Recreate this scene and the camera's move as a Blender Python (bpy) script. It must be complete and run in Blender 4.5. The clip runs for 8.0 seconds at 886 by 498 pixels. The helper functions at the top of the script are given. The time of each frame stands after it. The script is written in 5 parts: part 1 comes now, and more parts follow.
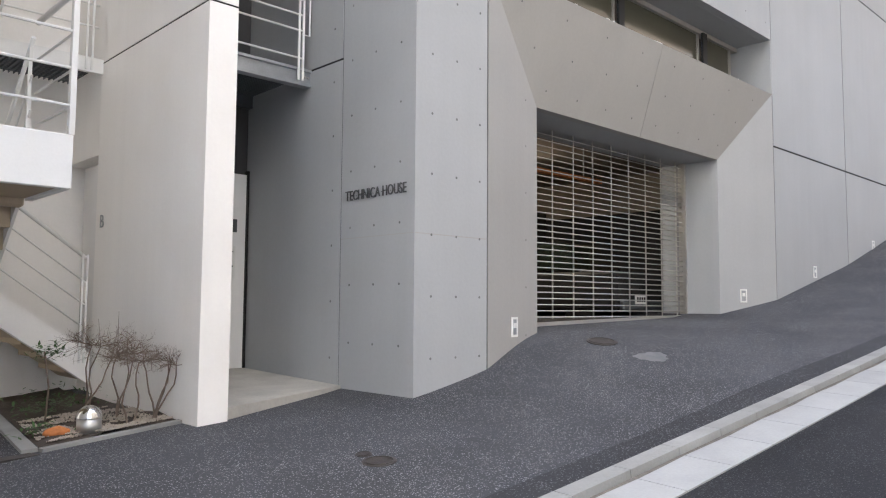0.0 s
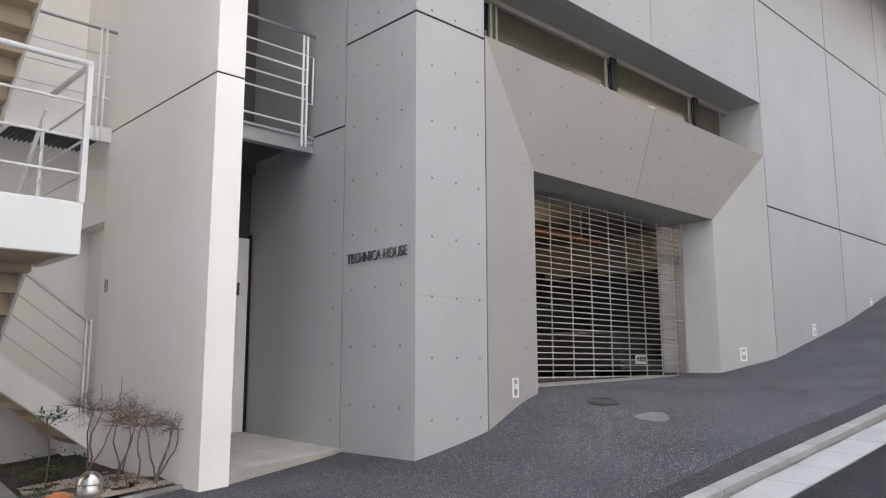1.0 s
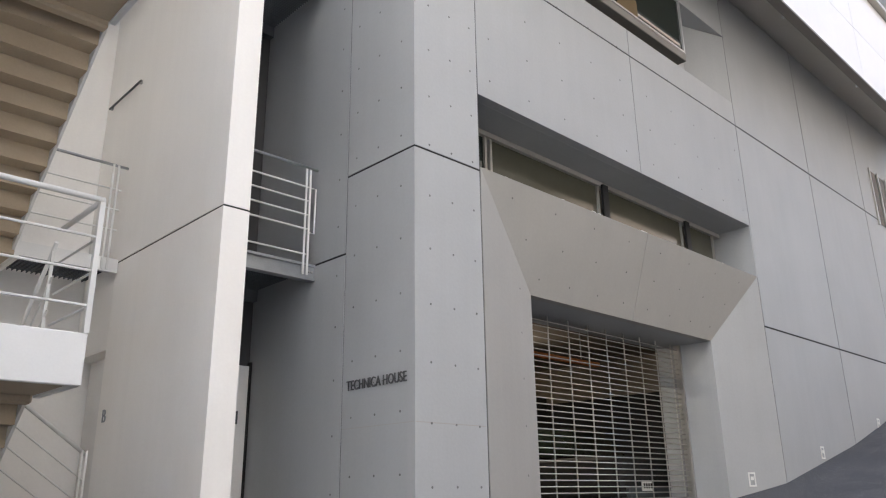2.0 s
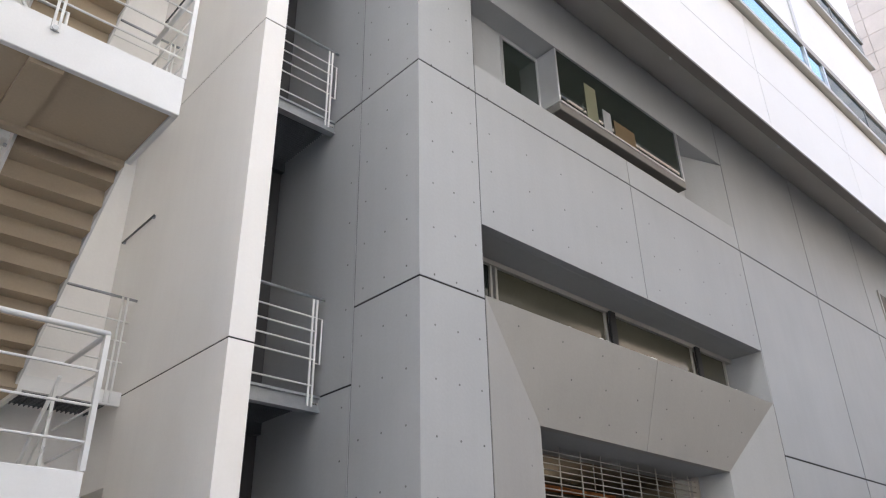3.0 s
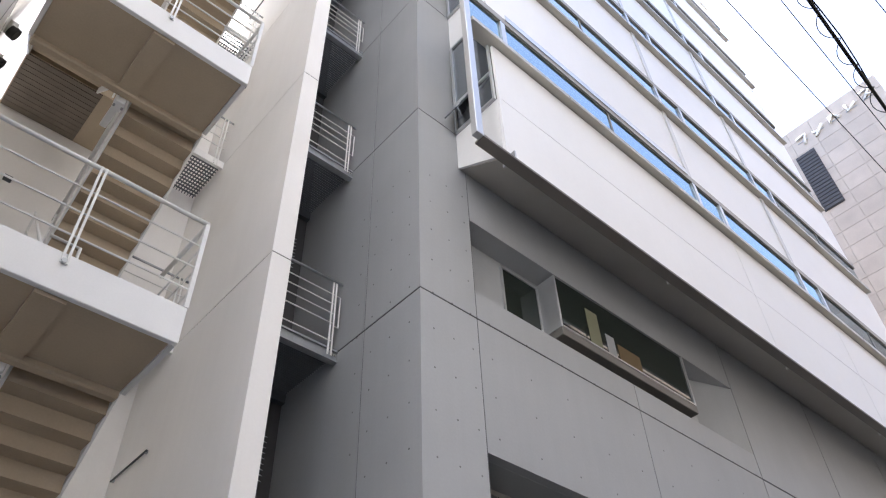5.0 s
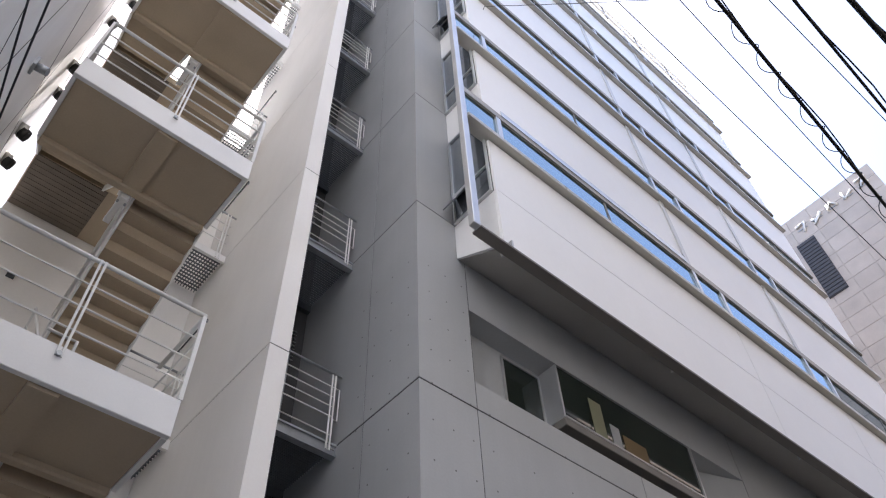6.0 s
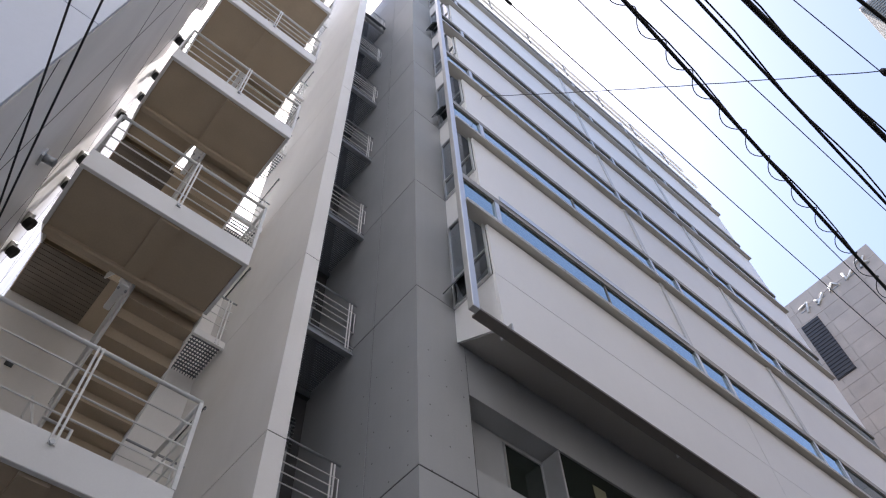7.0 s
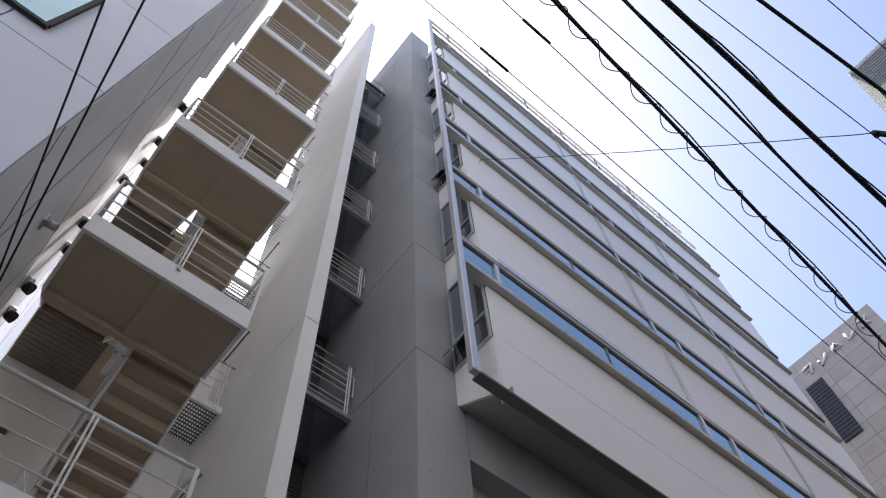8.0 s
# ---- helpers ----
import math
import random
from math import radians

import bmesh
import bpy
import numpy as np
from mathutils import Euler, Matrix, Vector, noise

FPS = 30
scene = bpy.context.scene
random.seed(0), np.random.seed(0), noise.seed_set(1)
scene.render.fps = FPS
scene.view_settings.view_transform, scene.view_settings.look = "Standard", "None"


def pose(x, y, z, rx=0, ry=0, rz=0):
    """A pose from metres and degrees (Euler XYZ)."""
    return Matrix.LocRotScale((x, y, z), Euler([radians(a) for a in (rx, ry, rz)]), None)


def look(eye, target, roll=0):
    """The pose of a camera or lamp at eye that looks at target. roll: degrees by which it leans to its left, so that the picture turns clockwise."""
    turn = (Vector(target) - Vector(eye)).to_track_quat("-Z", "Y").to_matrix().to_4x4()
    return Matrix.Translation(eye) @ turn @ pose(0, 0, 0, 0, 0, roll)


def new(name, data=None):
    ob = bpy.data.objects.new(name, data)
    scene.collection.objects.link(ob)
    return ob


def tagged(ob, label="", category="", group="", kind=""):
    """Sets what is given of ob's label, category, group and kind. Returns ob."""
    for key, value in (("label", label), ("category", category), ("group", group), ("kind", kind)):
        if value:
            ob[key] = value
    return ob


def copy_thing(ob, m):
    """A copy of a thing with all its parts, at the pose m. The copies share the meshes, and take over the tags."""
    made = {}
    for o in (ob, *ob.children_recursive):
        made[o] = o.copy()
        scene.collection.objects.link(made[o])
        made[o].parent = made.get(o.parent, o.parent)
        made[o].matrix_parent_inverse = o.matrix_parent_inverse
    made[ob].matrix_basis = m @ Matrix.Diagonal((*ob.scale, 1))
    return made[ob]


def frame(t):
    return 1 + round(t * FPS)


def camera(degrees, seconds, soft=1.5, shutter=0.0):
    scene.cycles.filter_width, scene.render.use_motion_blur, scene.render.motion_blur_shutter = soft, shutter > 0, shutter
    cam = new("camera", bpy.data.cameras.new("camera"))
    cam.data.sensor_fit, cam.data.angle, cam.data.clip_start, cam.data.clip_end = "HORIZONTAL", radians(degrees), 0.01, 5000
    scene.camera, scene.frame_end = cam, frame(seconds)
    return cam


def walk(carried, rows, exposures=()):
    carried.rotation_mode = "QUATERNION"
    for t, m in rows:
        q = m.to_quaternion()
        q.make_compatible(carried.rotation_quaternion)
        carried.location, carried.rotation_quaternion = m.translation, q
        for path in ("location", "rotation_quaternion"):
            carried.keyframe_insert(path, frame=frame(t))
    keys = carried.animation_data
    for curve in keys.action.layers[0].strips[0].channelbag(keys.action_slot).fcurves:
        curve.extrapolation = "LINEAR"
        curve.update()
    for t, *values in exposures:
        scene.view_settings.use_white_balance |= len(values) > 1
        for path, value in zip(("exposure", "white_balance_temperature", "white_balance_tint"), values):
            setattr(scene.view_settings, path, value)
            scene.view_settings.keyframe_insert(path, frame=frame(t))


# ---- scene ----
cam = camera(60.2, 8.0, 1.15)
PATH = [
    (0, (-4.823, -5.435, -2.673), (-3.444, -3.994, -2.524), 0.4),
    (0.5, (-4.865, -5.467, -2.676), (-3.488, -4.031, -2.472), 0.2),
    (1, (-4.908, -5.508, -2.671), (-3.54, -4.081, -2.365), -0.1),
    (1.5, (-4.989, -5.557, -2.673), (-3.637, -4.156, -2.216), -0.5),
    (3, (-4.965, -5.656, -2.643), (-3.748, -4.363, -1.722), -1.2),
    (3.5, (-4.938, -5.637, -2.641), (-3.777, -4.402, -1.579), -1.5),
    (4, (-4.918, -5.588, -2.645), (-3.814, -4.425, -1.449), -1.9),
    (4.5, (-4.884, -5.581, -2.638), (-3.843, -4.482, -1.331), -2.1),
    (5, (-4.841, -5.584, -2.645), (-3.865, -4.551, -1.238), -2.4),
    (6.5, (-4.744, -5.664, -2.744), (-3.954, -4.829, -1.107), -3.6),
    (7, (-4.735, -5.685, -2.762), (-4.005, -4.919, -1.065), -4.0),
    (7.5, (-4.727, -5.692, -2.775), (-4.052, -4.992, -1.027), -4.5),
    (8, (-4.731, -5.688, -2.776), (-4.09, -5.033, -0.998), -5.0),
]
walk(cam, [(t, look(eye, target, roll)) for t, eye, target, roll in PATH], [(0, 3.2, 6700, 11), (1.5, 3.0, 6750, 11), (3.5, 2.75, 6650, 11), (5, 2.4, 6600, 13), (6.5, 1.7, 6450, 15), (8, 1.08, 6350, 14)])

# ---- light ----
SUN_EL, SUN_AZ = radians(70), math.atan2(0.2, 0.98)
world = bpy.data.worlds.new("sky")
scene.world = world
world.use_nodes = True
wn = world.node_tree.nodes
sky = wn.new("ShaderNodeTexSky")
sky.sky_type, sky.sun_disc = "NISHITA", False
sky.sun_elevation, sky.sun_rotation = SUN_EL, SUN_AZ
sky.air_density, sky.dust_density, sky.ozone_density = 1.0, 1.8, 1.0
wn["Background"].inputs["Strength"].default_value = 0.125
world.node_tree.links.new(sky.outputs[0], wn["Background"].inputs[0])
sun_data = bpy.data.lights.new("sun", "SUN")
sun_data.energy, sun_data.angle, sun_data.color = 5.0, radians(0.5), (1.0, 0.95, 0.88)
sun = new("sun", sun_data)
sun.matrix_world = look((0.2 * 30 * math.cos(SUN_EL), 0.98 * 30 * math.cos(SUN_EL), 60), (0, 0, 60 - 30 * math.sin(SUN_EL)))


# ---- materials ----
def material(name, base, rough=0.6, metal=0.0, vary=0.08, scale=1.2, fine=40.0, bump=0.1, streak=0.0, spec=0.5, island=0.0, tint=None):
    m = bpy.data.materials.new(name)
    m.use_nodes = True
    nt = m.node_tree
    nd, ln = nt.nodes, nt.links
    b = nd["Principled BSDF"]
    b.inputs["Roughness"].default_value, b.inputs["Metallic"].default_value = rough, metal
    b.inputs["Specular IOR Level"].default_value = spec
    co = nd.new("ShaderNodeTexCoord")
    geo = nd.new("ShaderNodeNewGeometry")
    big = nd.new("ShaderNodeTexNoise")
    big.inputs["Scale"].default_value, big.inputs["Detail"].default_value = scale, 5
    ln.new(geo.outputs["Position"], big.inputs["Vector"])
    small = nd.new("ShaderNodeTexNoise")
    small.inputs["Scale"].default_value, small.inputs["Detail"].default_value = fine, 4
    ln.new(geo.outputs["Position"], small.inputs["Vector"])
    mixed = nd.new("ShaderNodeMath")
    mixed.operation = "MULTIPLY_ADD"
    ln.new(small.outputs["Fac"], mixed.inputs[0])
    mixed.inputs[1].default_value = 0.4
    ln.new(big.outputs["Fac"], mixed.inputs[2])
    value = mixed.outputs[0]
    if streak:
        mp = nd.new("ShaderNodeMapping")
        mp.inputs["Scale"].default_value = (6, 6, 0.25)
        ln.new(geo.outputs["Position"], mp.inputs["Vector"])
        st = nd.new("ShaderNodeTexNoise")
        st.inputs["Scale"].default_value, st.inputs["Detail"].default_value = 1.0, 4
        ln.new(mp.outputs[0], st.inputs["Vector"])
        add = nd.new("ShaderNodeMath")
        add.operation = "MULTIPLY_ADD"
        ln.new(st.outputs["Fac"], add.inputs[0])
        add.inputs[1].default_value = streak
        ln.new(value, add.inputs[2])
        value = add.outputs[0]
    ramp = nd.new("ShaderNodeMapRange")
    ramp.inputs["From Min"].default_value, ramp.inputs["From Max"].default_value = 0.4, 1.0 + streak
    ramp.inputs["To Min"].default_value, ramp.inputs["To Max"].default_value = 1 - vary, 1 + vary
    ln.new(value, ramp.inputs["Value"])
    mul = nd.new("ShaderNodeMix")
    mul.data_type, mul.blend_type = "RGBA", "MULTIPLY"
    mul.inputs["Factor"].default_value = 1.0
    mul.inputs["A"].default_value = (*base, 1)
    ln.new(ramp.outputs[0], mul.inputs["B"])
    col = mul.outputs["Result"]
    if island:
        oi = nd.new("ShaderNodeObjectInfo")
        r2 = nd.new("ShaderNodeMapRange")
        r2.inputs["To Min"].default_value, r2.inputs["To Max"].default_value = 1 - island, 1 + island
        ln.new(oi.outputs["Random"], r2.inputs["Value"])
        m2 = nd.new("ShaderNodeMix")
        m2.data_type, m2.blend_type = "RGBA", "MULTIPLY"
        m2.inputs["Factor"].default_value = 1.0
        ln.new(col, m2.inputs["A"])
        ln.new(r2.outputs[0], m2.inputs["B"])
        col = m2.outputs["Result"]
    if tint:
        tn = nd.new("ShaderNodeTexNoise")
        tn.inputs["Scale"].default_value, tn.inputs["Detail"].default_value = tint[1], 6
        ln.new(geo.outputs["Position"], tn.inputs["Vector"])
        tr = nd.new("ShaderNodeMapRange")
        tr.inputs["From Min"].default_value, tr.inputs["From Max"].default_value = tint[2], tint[3]
        tr.inputs["To Max"].default_value = tint[4]
        ln.new(tn.outputs["Fac"], tr.inputs["Value"])
        m3 = nd.new("ShaderNodeMix")
        m3.data_type = "RGBA"
        ln.new(tr.outputs[0], m3.inputs["Factor"])
        ln.new(col, m3.inputs["A"])
        m3.inputs["B"].default_value = (*tint[0], 1)
        col = m3.outputs["Result"]
    ln.new(col, b.inputs["Base Color"])
    if bump:
        bp = nd.new("ShaderNodeBump")
        bp.inputs["Strength"].default_value, bp.inputs["Distance"].default_value = bump, 0.01
        ln.new(small.outputs["Fac"], bp.inputs["Height"])
        ln.new(bp.outputs[0], b.inputs["Normal"])
    return m


def asphalt(name, base, chip, amount):
    """Asphalt with pale stone chips of two sizes, worn unevenly."""
    m = material(name, base, 0.85, vary=0.28, scale=0.7, fine=70, bump=0.6, spec=0.18)
    nt = m.node_tree
    nd, ln = nt.nodes, nt.links
    geo = nd.new("ShaderNodeNewGeometry")
    b = nd["Principled BSDF"]
    col = b.inputs["Base Color"].links[0].from_socket
    wear = nd.new("ShaderNodeTexNoise")
    wear.inputs["Scale"].default_value, wear.inputs["Detail"].default_value = 1.6, 3
    ln.new(geo.outputs["Position"], wear.inputs["Vector"])
    for scale, share_, size in ((100, amount, 0.48), (58, amount * 0.5, 0.3)):
        vo = nd.new("ShaderNodeTexVoronoi")
        vo.inputs["Scale"].default_value = scale
        ln.new(geo.outputs["Position"], vo.inputs["Vector"])
        sep = nd.new("ShaderNodeSeparateColor")
        ln.new(vo.outputs["Color"], sep.inputs[0])
        add = nd.new("ShaderNodeMath")
        add.operation = "MULTIPLY_ADD"
        ln.new(wear.outputs["Fac"], add.inputs[0])
        add.inputs[1].default_value = 0.5
        ln.new(sep.outputs[0], add.inputs[2])
        pick = nd.new("ShaderNodeMapRange")
        pick.inputs["From Min"].default_value, pick.inputs["From Max"].default_value = 1.25 - share_, 1.4 - share_
        ln.new(add.outputs[0], pick.inputs["Value"])
        near = nd.new("ShaderNodeMapRange")
        near.inputs["From Min"].default_value, near.inputs["From Max"].default_value = size, size * 0.6
        ln.new(vo.outputs["Distance"], near.inputs["Value"])
        both = nd.new("ShaderNodeMath")
        both.operation = "MULTIPLY"
        ln.new(pick.outputs[0], both.inputs[0])
        ln.new(near.outputs[0], both.inputs[1])
        mx = nd.new("ShaderNodeMix")
        mx.data_type = "RGBA"
        ln.new(both.outputs[0], mx.inputs["Factor"])
        ln.new(col, mx.inputs["A"])
        mx.inputs["B"].default_value = (*chip, 1)
        col = mx.outputs["Result"]
    ln.new(col, b.inputs["Base Color"])
    return m


def glass_pane(name, tint, rough=0.03, mixed=0.55):
    # dark room behind, clear gloss in front
    m = bpy.data.materials.new(name)
    m.use_nodes = True
    b = m.node_tree.nodes["Principled BSDF"]
    b.inputs["Base Color"].default_value = (*tint, 1)
    b.inputs["Roughness"].default_value = rough
    b.inputs["Metallic"].default_value = mixed
    b.inputs["Specular IOR Level"].default_value = 0.8
    return m


CONCRETE = material("fair_faced_concrete", (0.385, 0.395, 0.402), 0.6, vary=0.10, scale=0.8, fine=25, bump=0.12, streak=0.35, island=0.03)
CONCRETE_WARM = material("fair_faced_concrete_warm", (0.37, 0.358, 0.335), 0.65, vary=0.10, scale=0.8, fine=25, bump=0.12, streak=0.35, island=0.03)
# Unseen ledge tops, coloured dark to bounce less light onto the lintels.
LOW_BOUNCE = material("low_bounce_concrete", (0.10, 0.098, 0.09), 0.85, vary=0.3, scale=2.0, fine=30, bump=0.2)
# Unseen dark sheets added on stair tops to cut bounce onto undersides.
BOUNCE_SHEET = material("bounce_cut_sheet", (0.07, 0.07, 0.072), 0.7, vary=0.15, scale=3, fine=60, bump=0.1)
JOINT = material("joint_sealant", (0.02, 0.02, 0.022), 0.8, vary=0.1)
PLUG = material("tie_hole_mortar", (0.17, 0.17, 0.168), 0.85, vary=0.6, scale=1.5)
FIN = material("cream_painted_concrete", (0.90, 0.882, 0.855), 0.65, vary=0.07, scale=0.6, fine=30, bump=0.08, streak=0.4, island=0.01, tint=((0.62, 0.53, 0.42), 0.35, 0.55, 0.85, 0.30))
STAIR_PAINT = material("white_painted_stair_steel", (0.84, 0.835, 0.82), 0.5, vary=0.05, scale=1.5, fine=50, bump=0.05)
# Steps and undersides, browner and darker than the white bands.
STAIR_UNDER = material("cream_brown_underside", (0.50, 0.405, 0.29), 0.6, vary=0.12, scale=1.6, fine=40, bump=0.06, tint=((0.45, 0.35, 0.24), 0.8, 0.5, 0.85, 0.5))
RAIL = material("white_painted_rail", (0.78, 0.78, 0.76), 0.4, vary=0.04, bump=0.0)
GALV = material("galvanised_steel", (0.42, 0.44, 0.46), 0.45, 0.7, vary=0.15, scale=5, fine=60, bump=0.05)
DARK_STEEL = material("dark_steel", (0.10, 0.11, 0.12), 0.5, 0.4, vary=0.15, bump=0.03)
PANEL = material("white_facade_panel", (0.83, 0.825, 0.82), 0.45, vary=0.04, scale=0.5, fine=15, bump=0.02, streak=0.2, island=0.015)
ALU = material("brushed_aluminium", (0.52, 0.53, 0.54), 0.35, 0.6, vary=0.06, scale=3, fine=80, bump=0.02)
BAND_TRIM = material("bronze_grey_window_trim", (0.46, 0.445, 0.41), 0.45, 0.3, vary=0.1, bump=0.02)
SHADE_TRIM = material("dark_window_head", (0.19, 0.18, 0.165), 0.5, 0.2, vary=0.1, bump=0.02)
GLASS = glass_pane("blue_reflecting_glass", (0.15, 0.26, 0.32), 0.03, 0.8)
GLASS_SIDE = glass_pane("grey_reflecting_glass", (0.20, 0.22, 0.24), 0.05, 0.6)
GLASS_FILM = material("olive_filmed_window_glass", (0.085, 0.082, 0.06), 0.15, vary=0.12, scale=0.9, fine=12, bump=0.0)
GLASS_DARK = glass_pane("dark_window_glass", (0.015, 0.022, 0.018), 0.04, 0.0)
ASPHALT = asphalt("worn_pavement_asphalt", (0.060, 0.062, 0.068), (0.33, 0.33, 0.345), 0.30)
ROAD = asphalt("road_asphalt", (0.026, 0.027, 0.03), (0.10, 0.10, 0.11), 0.26)
KERB = material("kerb_concrete", (0.27, 0.27, 0.26), 0.85, vary=0.18, scale=3, fine=50, bump=0.3, island=0.06)
GUTTER = material("pale_gutter_concrete", (0.33, 0.335, 0.33), 0.8, vary=0.14, scale=2.5, fine=50, bump=0.2, island=0.05)
SLAB = material("passage_floor_concrete", (0.42, 0.40, 0.36), 0.8, vary=0.2, scale=2.5, fine=30, bump=0.15)
INTERIOR = material("garage_interior_paint", (0.26, 0.225, 0.18), 0.8, vary=0.1)
SLOT_SHADE = material("slot_shade_grey", (0.055, 0.055, 0.058), 0.7, vary=0.15, streak=0.3)
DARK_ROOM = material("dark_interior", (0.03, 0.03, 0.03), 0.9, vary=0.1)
STAINLESS = material("stainless_shutter_slat", (0.56, 0.55, 0.53), 0.4, 0.85, vary=0.08, scale=4, bump=0.0)
IRON = material("rusty_iron_cover", (0.05, 0.043, 0.04), 0.7, 0.3, vary=0.3, scale=8, fine=60, bump=0.4)
TAN_TILE = material("tan_stone_tile", (0.55, 0.47, 0.40), 0.7, vary=0.12, scale=1, fine=20, bump=0.05, island=0.06)
BLUE_TILE = material("pale_grey_tower_panel", (0.54, 0.575, 0.66), 0.5, vary=0.05, scale=0.8, fine=20, bump=0.03, island=0.02)
ROUGH_WALL = material("rendered_side_wall", (0.82, 0.81, 0.79), 0.42, vary=0.12, scale=0.9, fine=25, bump=0.2, streak=0.5)
CABLE = material("black_cable", (0.012, 0.012, 0.014), 0.6, vary=0.1, bump=0.0)
SOIL = material("dark_soil", (0.06, 0.045, 0.035), 0.95, vary=0.3, scale=6, fine=60, bump=0.6)
PEBBLE = material("pale_pebble", (0.52, 0.45, 0.38), 0.8, vary=0.2, scale=20, island=0.3)
TWIG = material("bare_twig_bark", (0.20, 0.15, 0.12), 0.85, vary=0.2, scale=20)
LEAF = material("green_leaf", (0.05, 0.11, 0.03), 0.6, vary=0.3, scale=10)
TERRACOTTA = material("orange_clay", (0.50, 0.17, 0.05), 0.7, vary=0.2, scale=10)
WHITE = material("white_plastic", (0.80, 0.80, 0.78), 0.4, vary=0.03, bump=0.0)
LETTER = material("brushed_steel_letter", (0.11, 0.11, 0.115), 0.4, 0.5, vary=0.1, bump=0.0)
BLACK = material("black_rubber", (0.015, 0.015, 0.015), 0.7, vary=0.1, bump=0.0)


# ---- building blocks ----
def box(bm, x0, x1, y0, y1, z0, z1):
    v = [bm.verts.new((x, y, z)) for z in (z0, z1) for y in (y0, y1) for x in (x0, x1)]
    for a, b, c, d in ((0, 2, 3, 1), (4, 5, 7, 6), (0, 1, 5, 4), (2, 6, 7, 3), (0, 4, 6, 2), (1, 3, 7, 5)):
        bm.faces.new((v[a], v[b], v[c], v[d]))
    return bm


def hexa(bm, bottom, top):
    """A solid between two loops of the same length."""
    n = len(bottom)
    a, b = [bm.verts.new(p) for p in bottom], [bm.verts.new(p) for p in top]
    bm.faces.new(a[::-1])
    bm.faces.new(b)
    for i in range(n):
        bm.faces.new((a[i], a[(i + 1) % n], b[(i + 1) % n], b[i]))
    bmesh.ops.recalc_face_normals(bm, faces=bm.faces[:])
    return bm


def tube(bm, p, q, r, n=8, r2=None):
    p, q = Vector(p), Vector(q)
    d = (q - p).normalized()
    u = d.orthogonal().normalized()
    w = d.cross(u)
    ra, rb = r, r if r2 is None else r2
    a = [bm.verts.new(p + ra * (math.cos(2 * math.pi * i / n) * u + math.sin(2 * math.pi * i / n) * w)) for i in range(n)]
    b = [bm.verts.new(q + rb * (math.cos(2 * math.pi * i / n) * u + math.sin(2 * math.pi * i / n) * w)) for i in range(n)]
    bm.faces.new(a[::-1])
    bm.faces.new(b)
    for i in range(n):
        f = bm.faces.new((a[i], a[(i + 1) % n], b[(i + 1) % n], b[i]))
        f.smooth = n >= 8
    return bm


def chain(bm, pts, r, n=6):
    """One unbroken round sweep along a line of points."""
    ps = [Vector(p) for p in pts]
    rings, side = [], None
    for i, p in enumerate(ps):
        d = (ps[min(i + 1, len(ps) - 1)] - ps[max(i - 1, 0)]).normalized()
        if side is None:
            side = d.cross(Vector((0, 0, 1)) if abs(d.z) < 0.9 else Vector((1, 0, 0)))
        side = (side - d * side.dot(d)).normalized()
        up = d.cross(side)
        rings.append([bm.verts.new(p + (side * math.cos(2 * math.pi * k / n) + up * math.sin(2 * math.pi * k / n)) * r) for k in range(n)])
    for a, b in zip(rings, rings[1:]):
        for k in range(n):
            bm.faces.new((a[k], a[(k + 1) % n], b[(k + 1) % n], b[k])).smooth = True
    bm.faces.new(rings[0][::-1])
    bm.faces.new(rings[-1])
    return bm


def mesh_of(bm, name, material_, bevel=0.0):
    if bevel:
        bmesh.ops.bevel(bm, geom=bm.edges[:], offset=bevel, segments=1, affect="EDGES", profile=0.5)
    me = bpy.data.meshes.new(name)
    bm.to_mesh(me)
    bm.free()
    me.materials.append(material_)
    return me


def part(name, bm, material_, parent=None, label="", bevel=0.0):
    ob = new(name, mesh_of(bm, name, material_, bevel))
    if parent is not None:
        ob.parent = parent
        ob.matrix_parent_inverse = parent.matrix_world.inverted()
    if label:
        ob["label"] = label
    return ob


def share(name, me, parent, at):
    ob = new(name, me)
    ob.parent = parent
    ob.location = at
    return ob


def root(name, at, label, category, group="", kind=""):
    ob = new(name)
    ob.empty_display_size = 0.2
    ob.location = at
    ob.matrix_world = Matrix.Translation(at)
    return tagged(ob, label, category, group, kind)


def structure(name, label, category="wall"):
    return root(name, (0, 0, 0), label, category, kind="structure")


B = bmesh.new

# ---- ground ----
WALL_FOOT = ((-300, -7.0), (-40, -6.0), (-12, -4.5), (-6, -3.98), (-1.82, -3.69), (0, -3.55), (1.02, -3.33), (1.7, -3.1), (2.4, -2.95), (6.6, -2.83), (8.1, -2.55), (11.6, -1.8), (13.2, -1.37), (20, 0.5), (40, 4.5), (300, 6))
KERB_LINE = ((-300, -7.2), (-40, -6.4), (-12, -4.9), (0.5, -3.58), (5, -3.1), (8, -2.68), (13, -1.6), (20, 0.2), (40, 4.3), (300, 5.8))
KERB_Y = -2.6


def profile(rows, x):
    for (a, za), (b, zb) in zip(rows, rows[1:]):
        if x <= b:
            return za + (zb - za) * (x - a) / (b - a)
    return rows[-1][1]


def smooth_profile(rows, x, r=0.5):
    return (profile(rows, x - r) + 2 * profile(rows, x) + profile(rows, x + r)) / 4


def ground_z(x, y):
    kz = smooth_profile(KERB_LINE, x, 1.0)
    if y >= 0:
        return smooth_profile(WALL_FOOT, x, 0.3)
    if y > KERB_Y:
        s = y / KERB_Y
        return smooth_profile(WALL_FOOT, x, 0.3) * (1 - s) + kz * s
    return kz - 0.06 - 0.03 * max(0, KERB_Y - 0.5 - y) if y > -12 else kz - 0.33


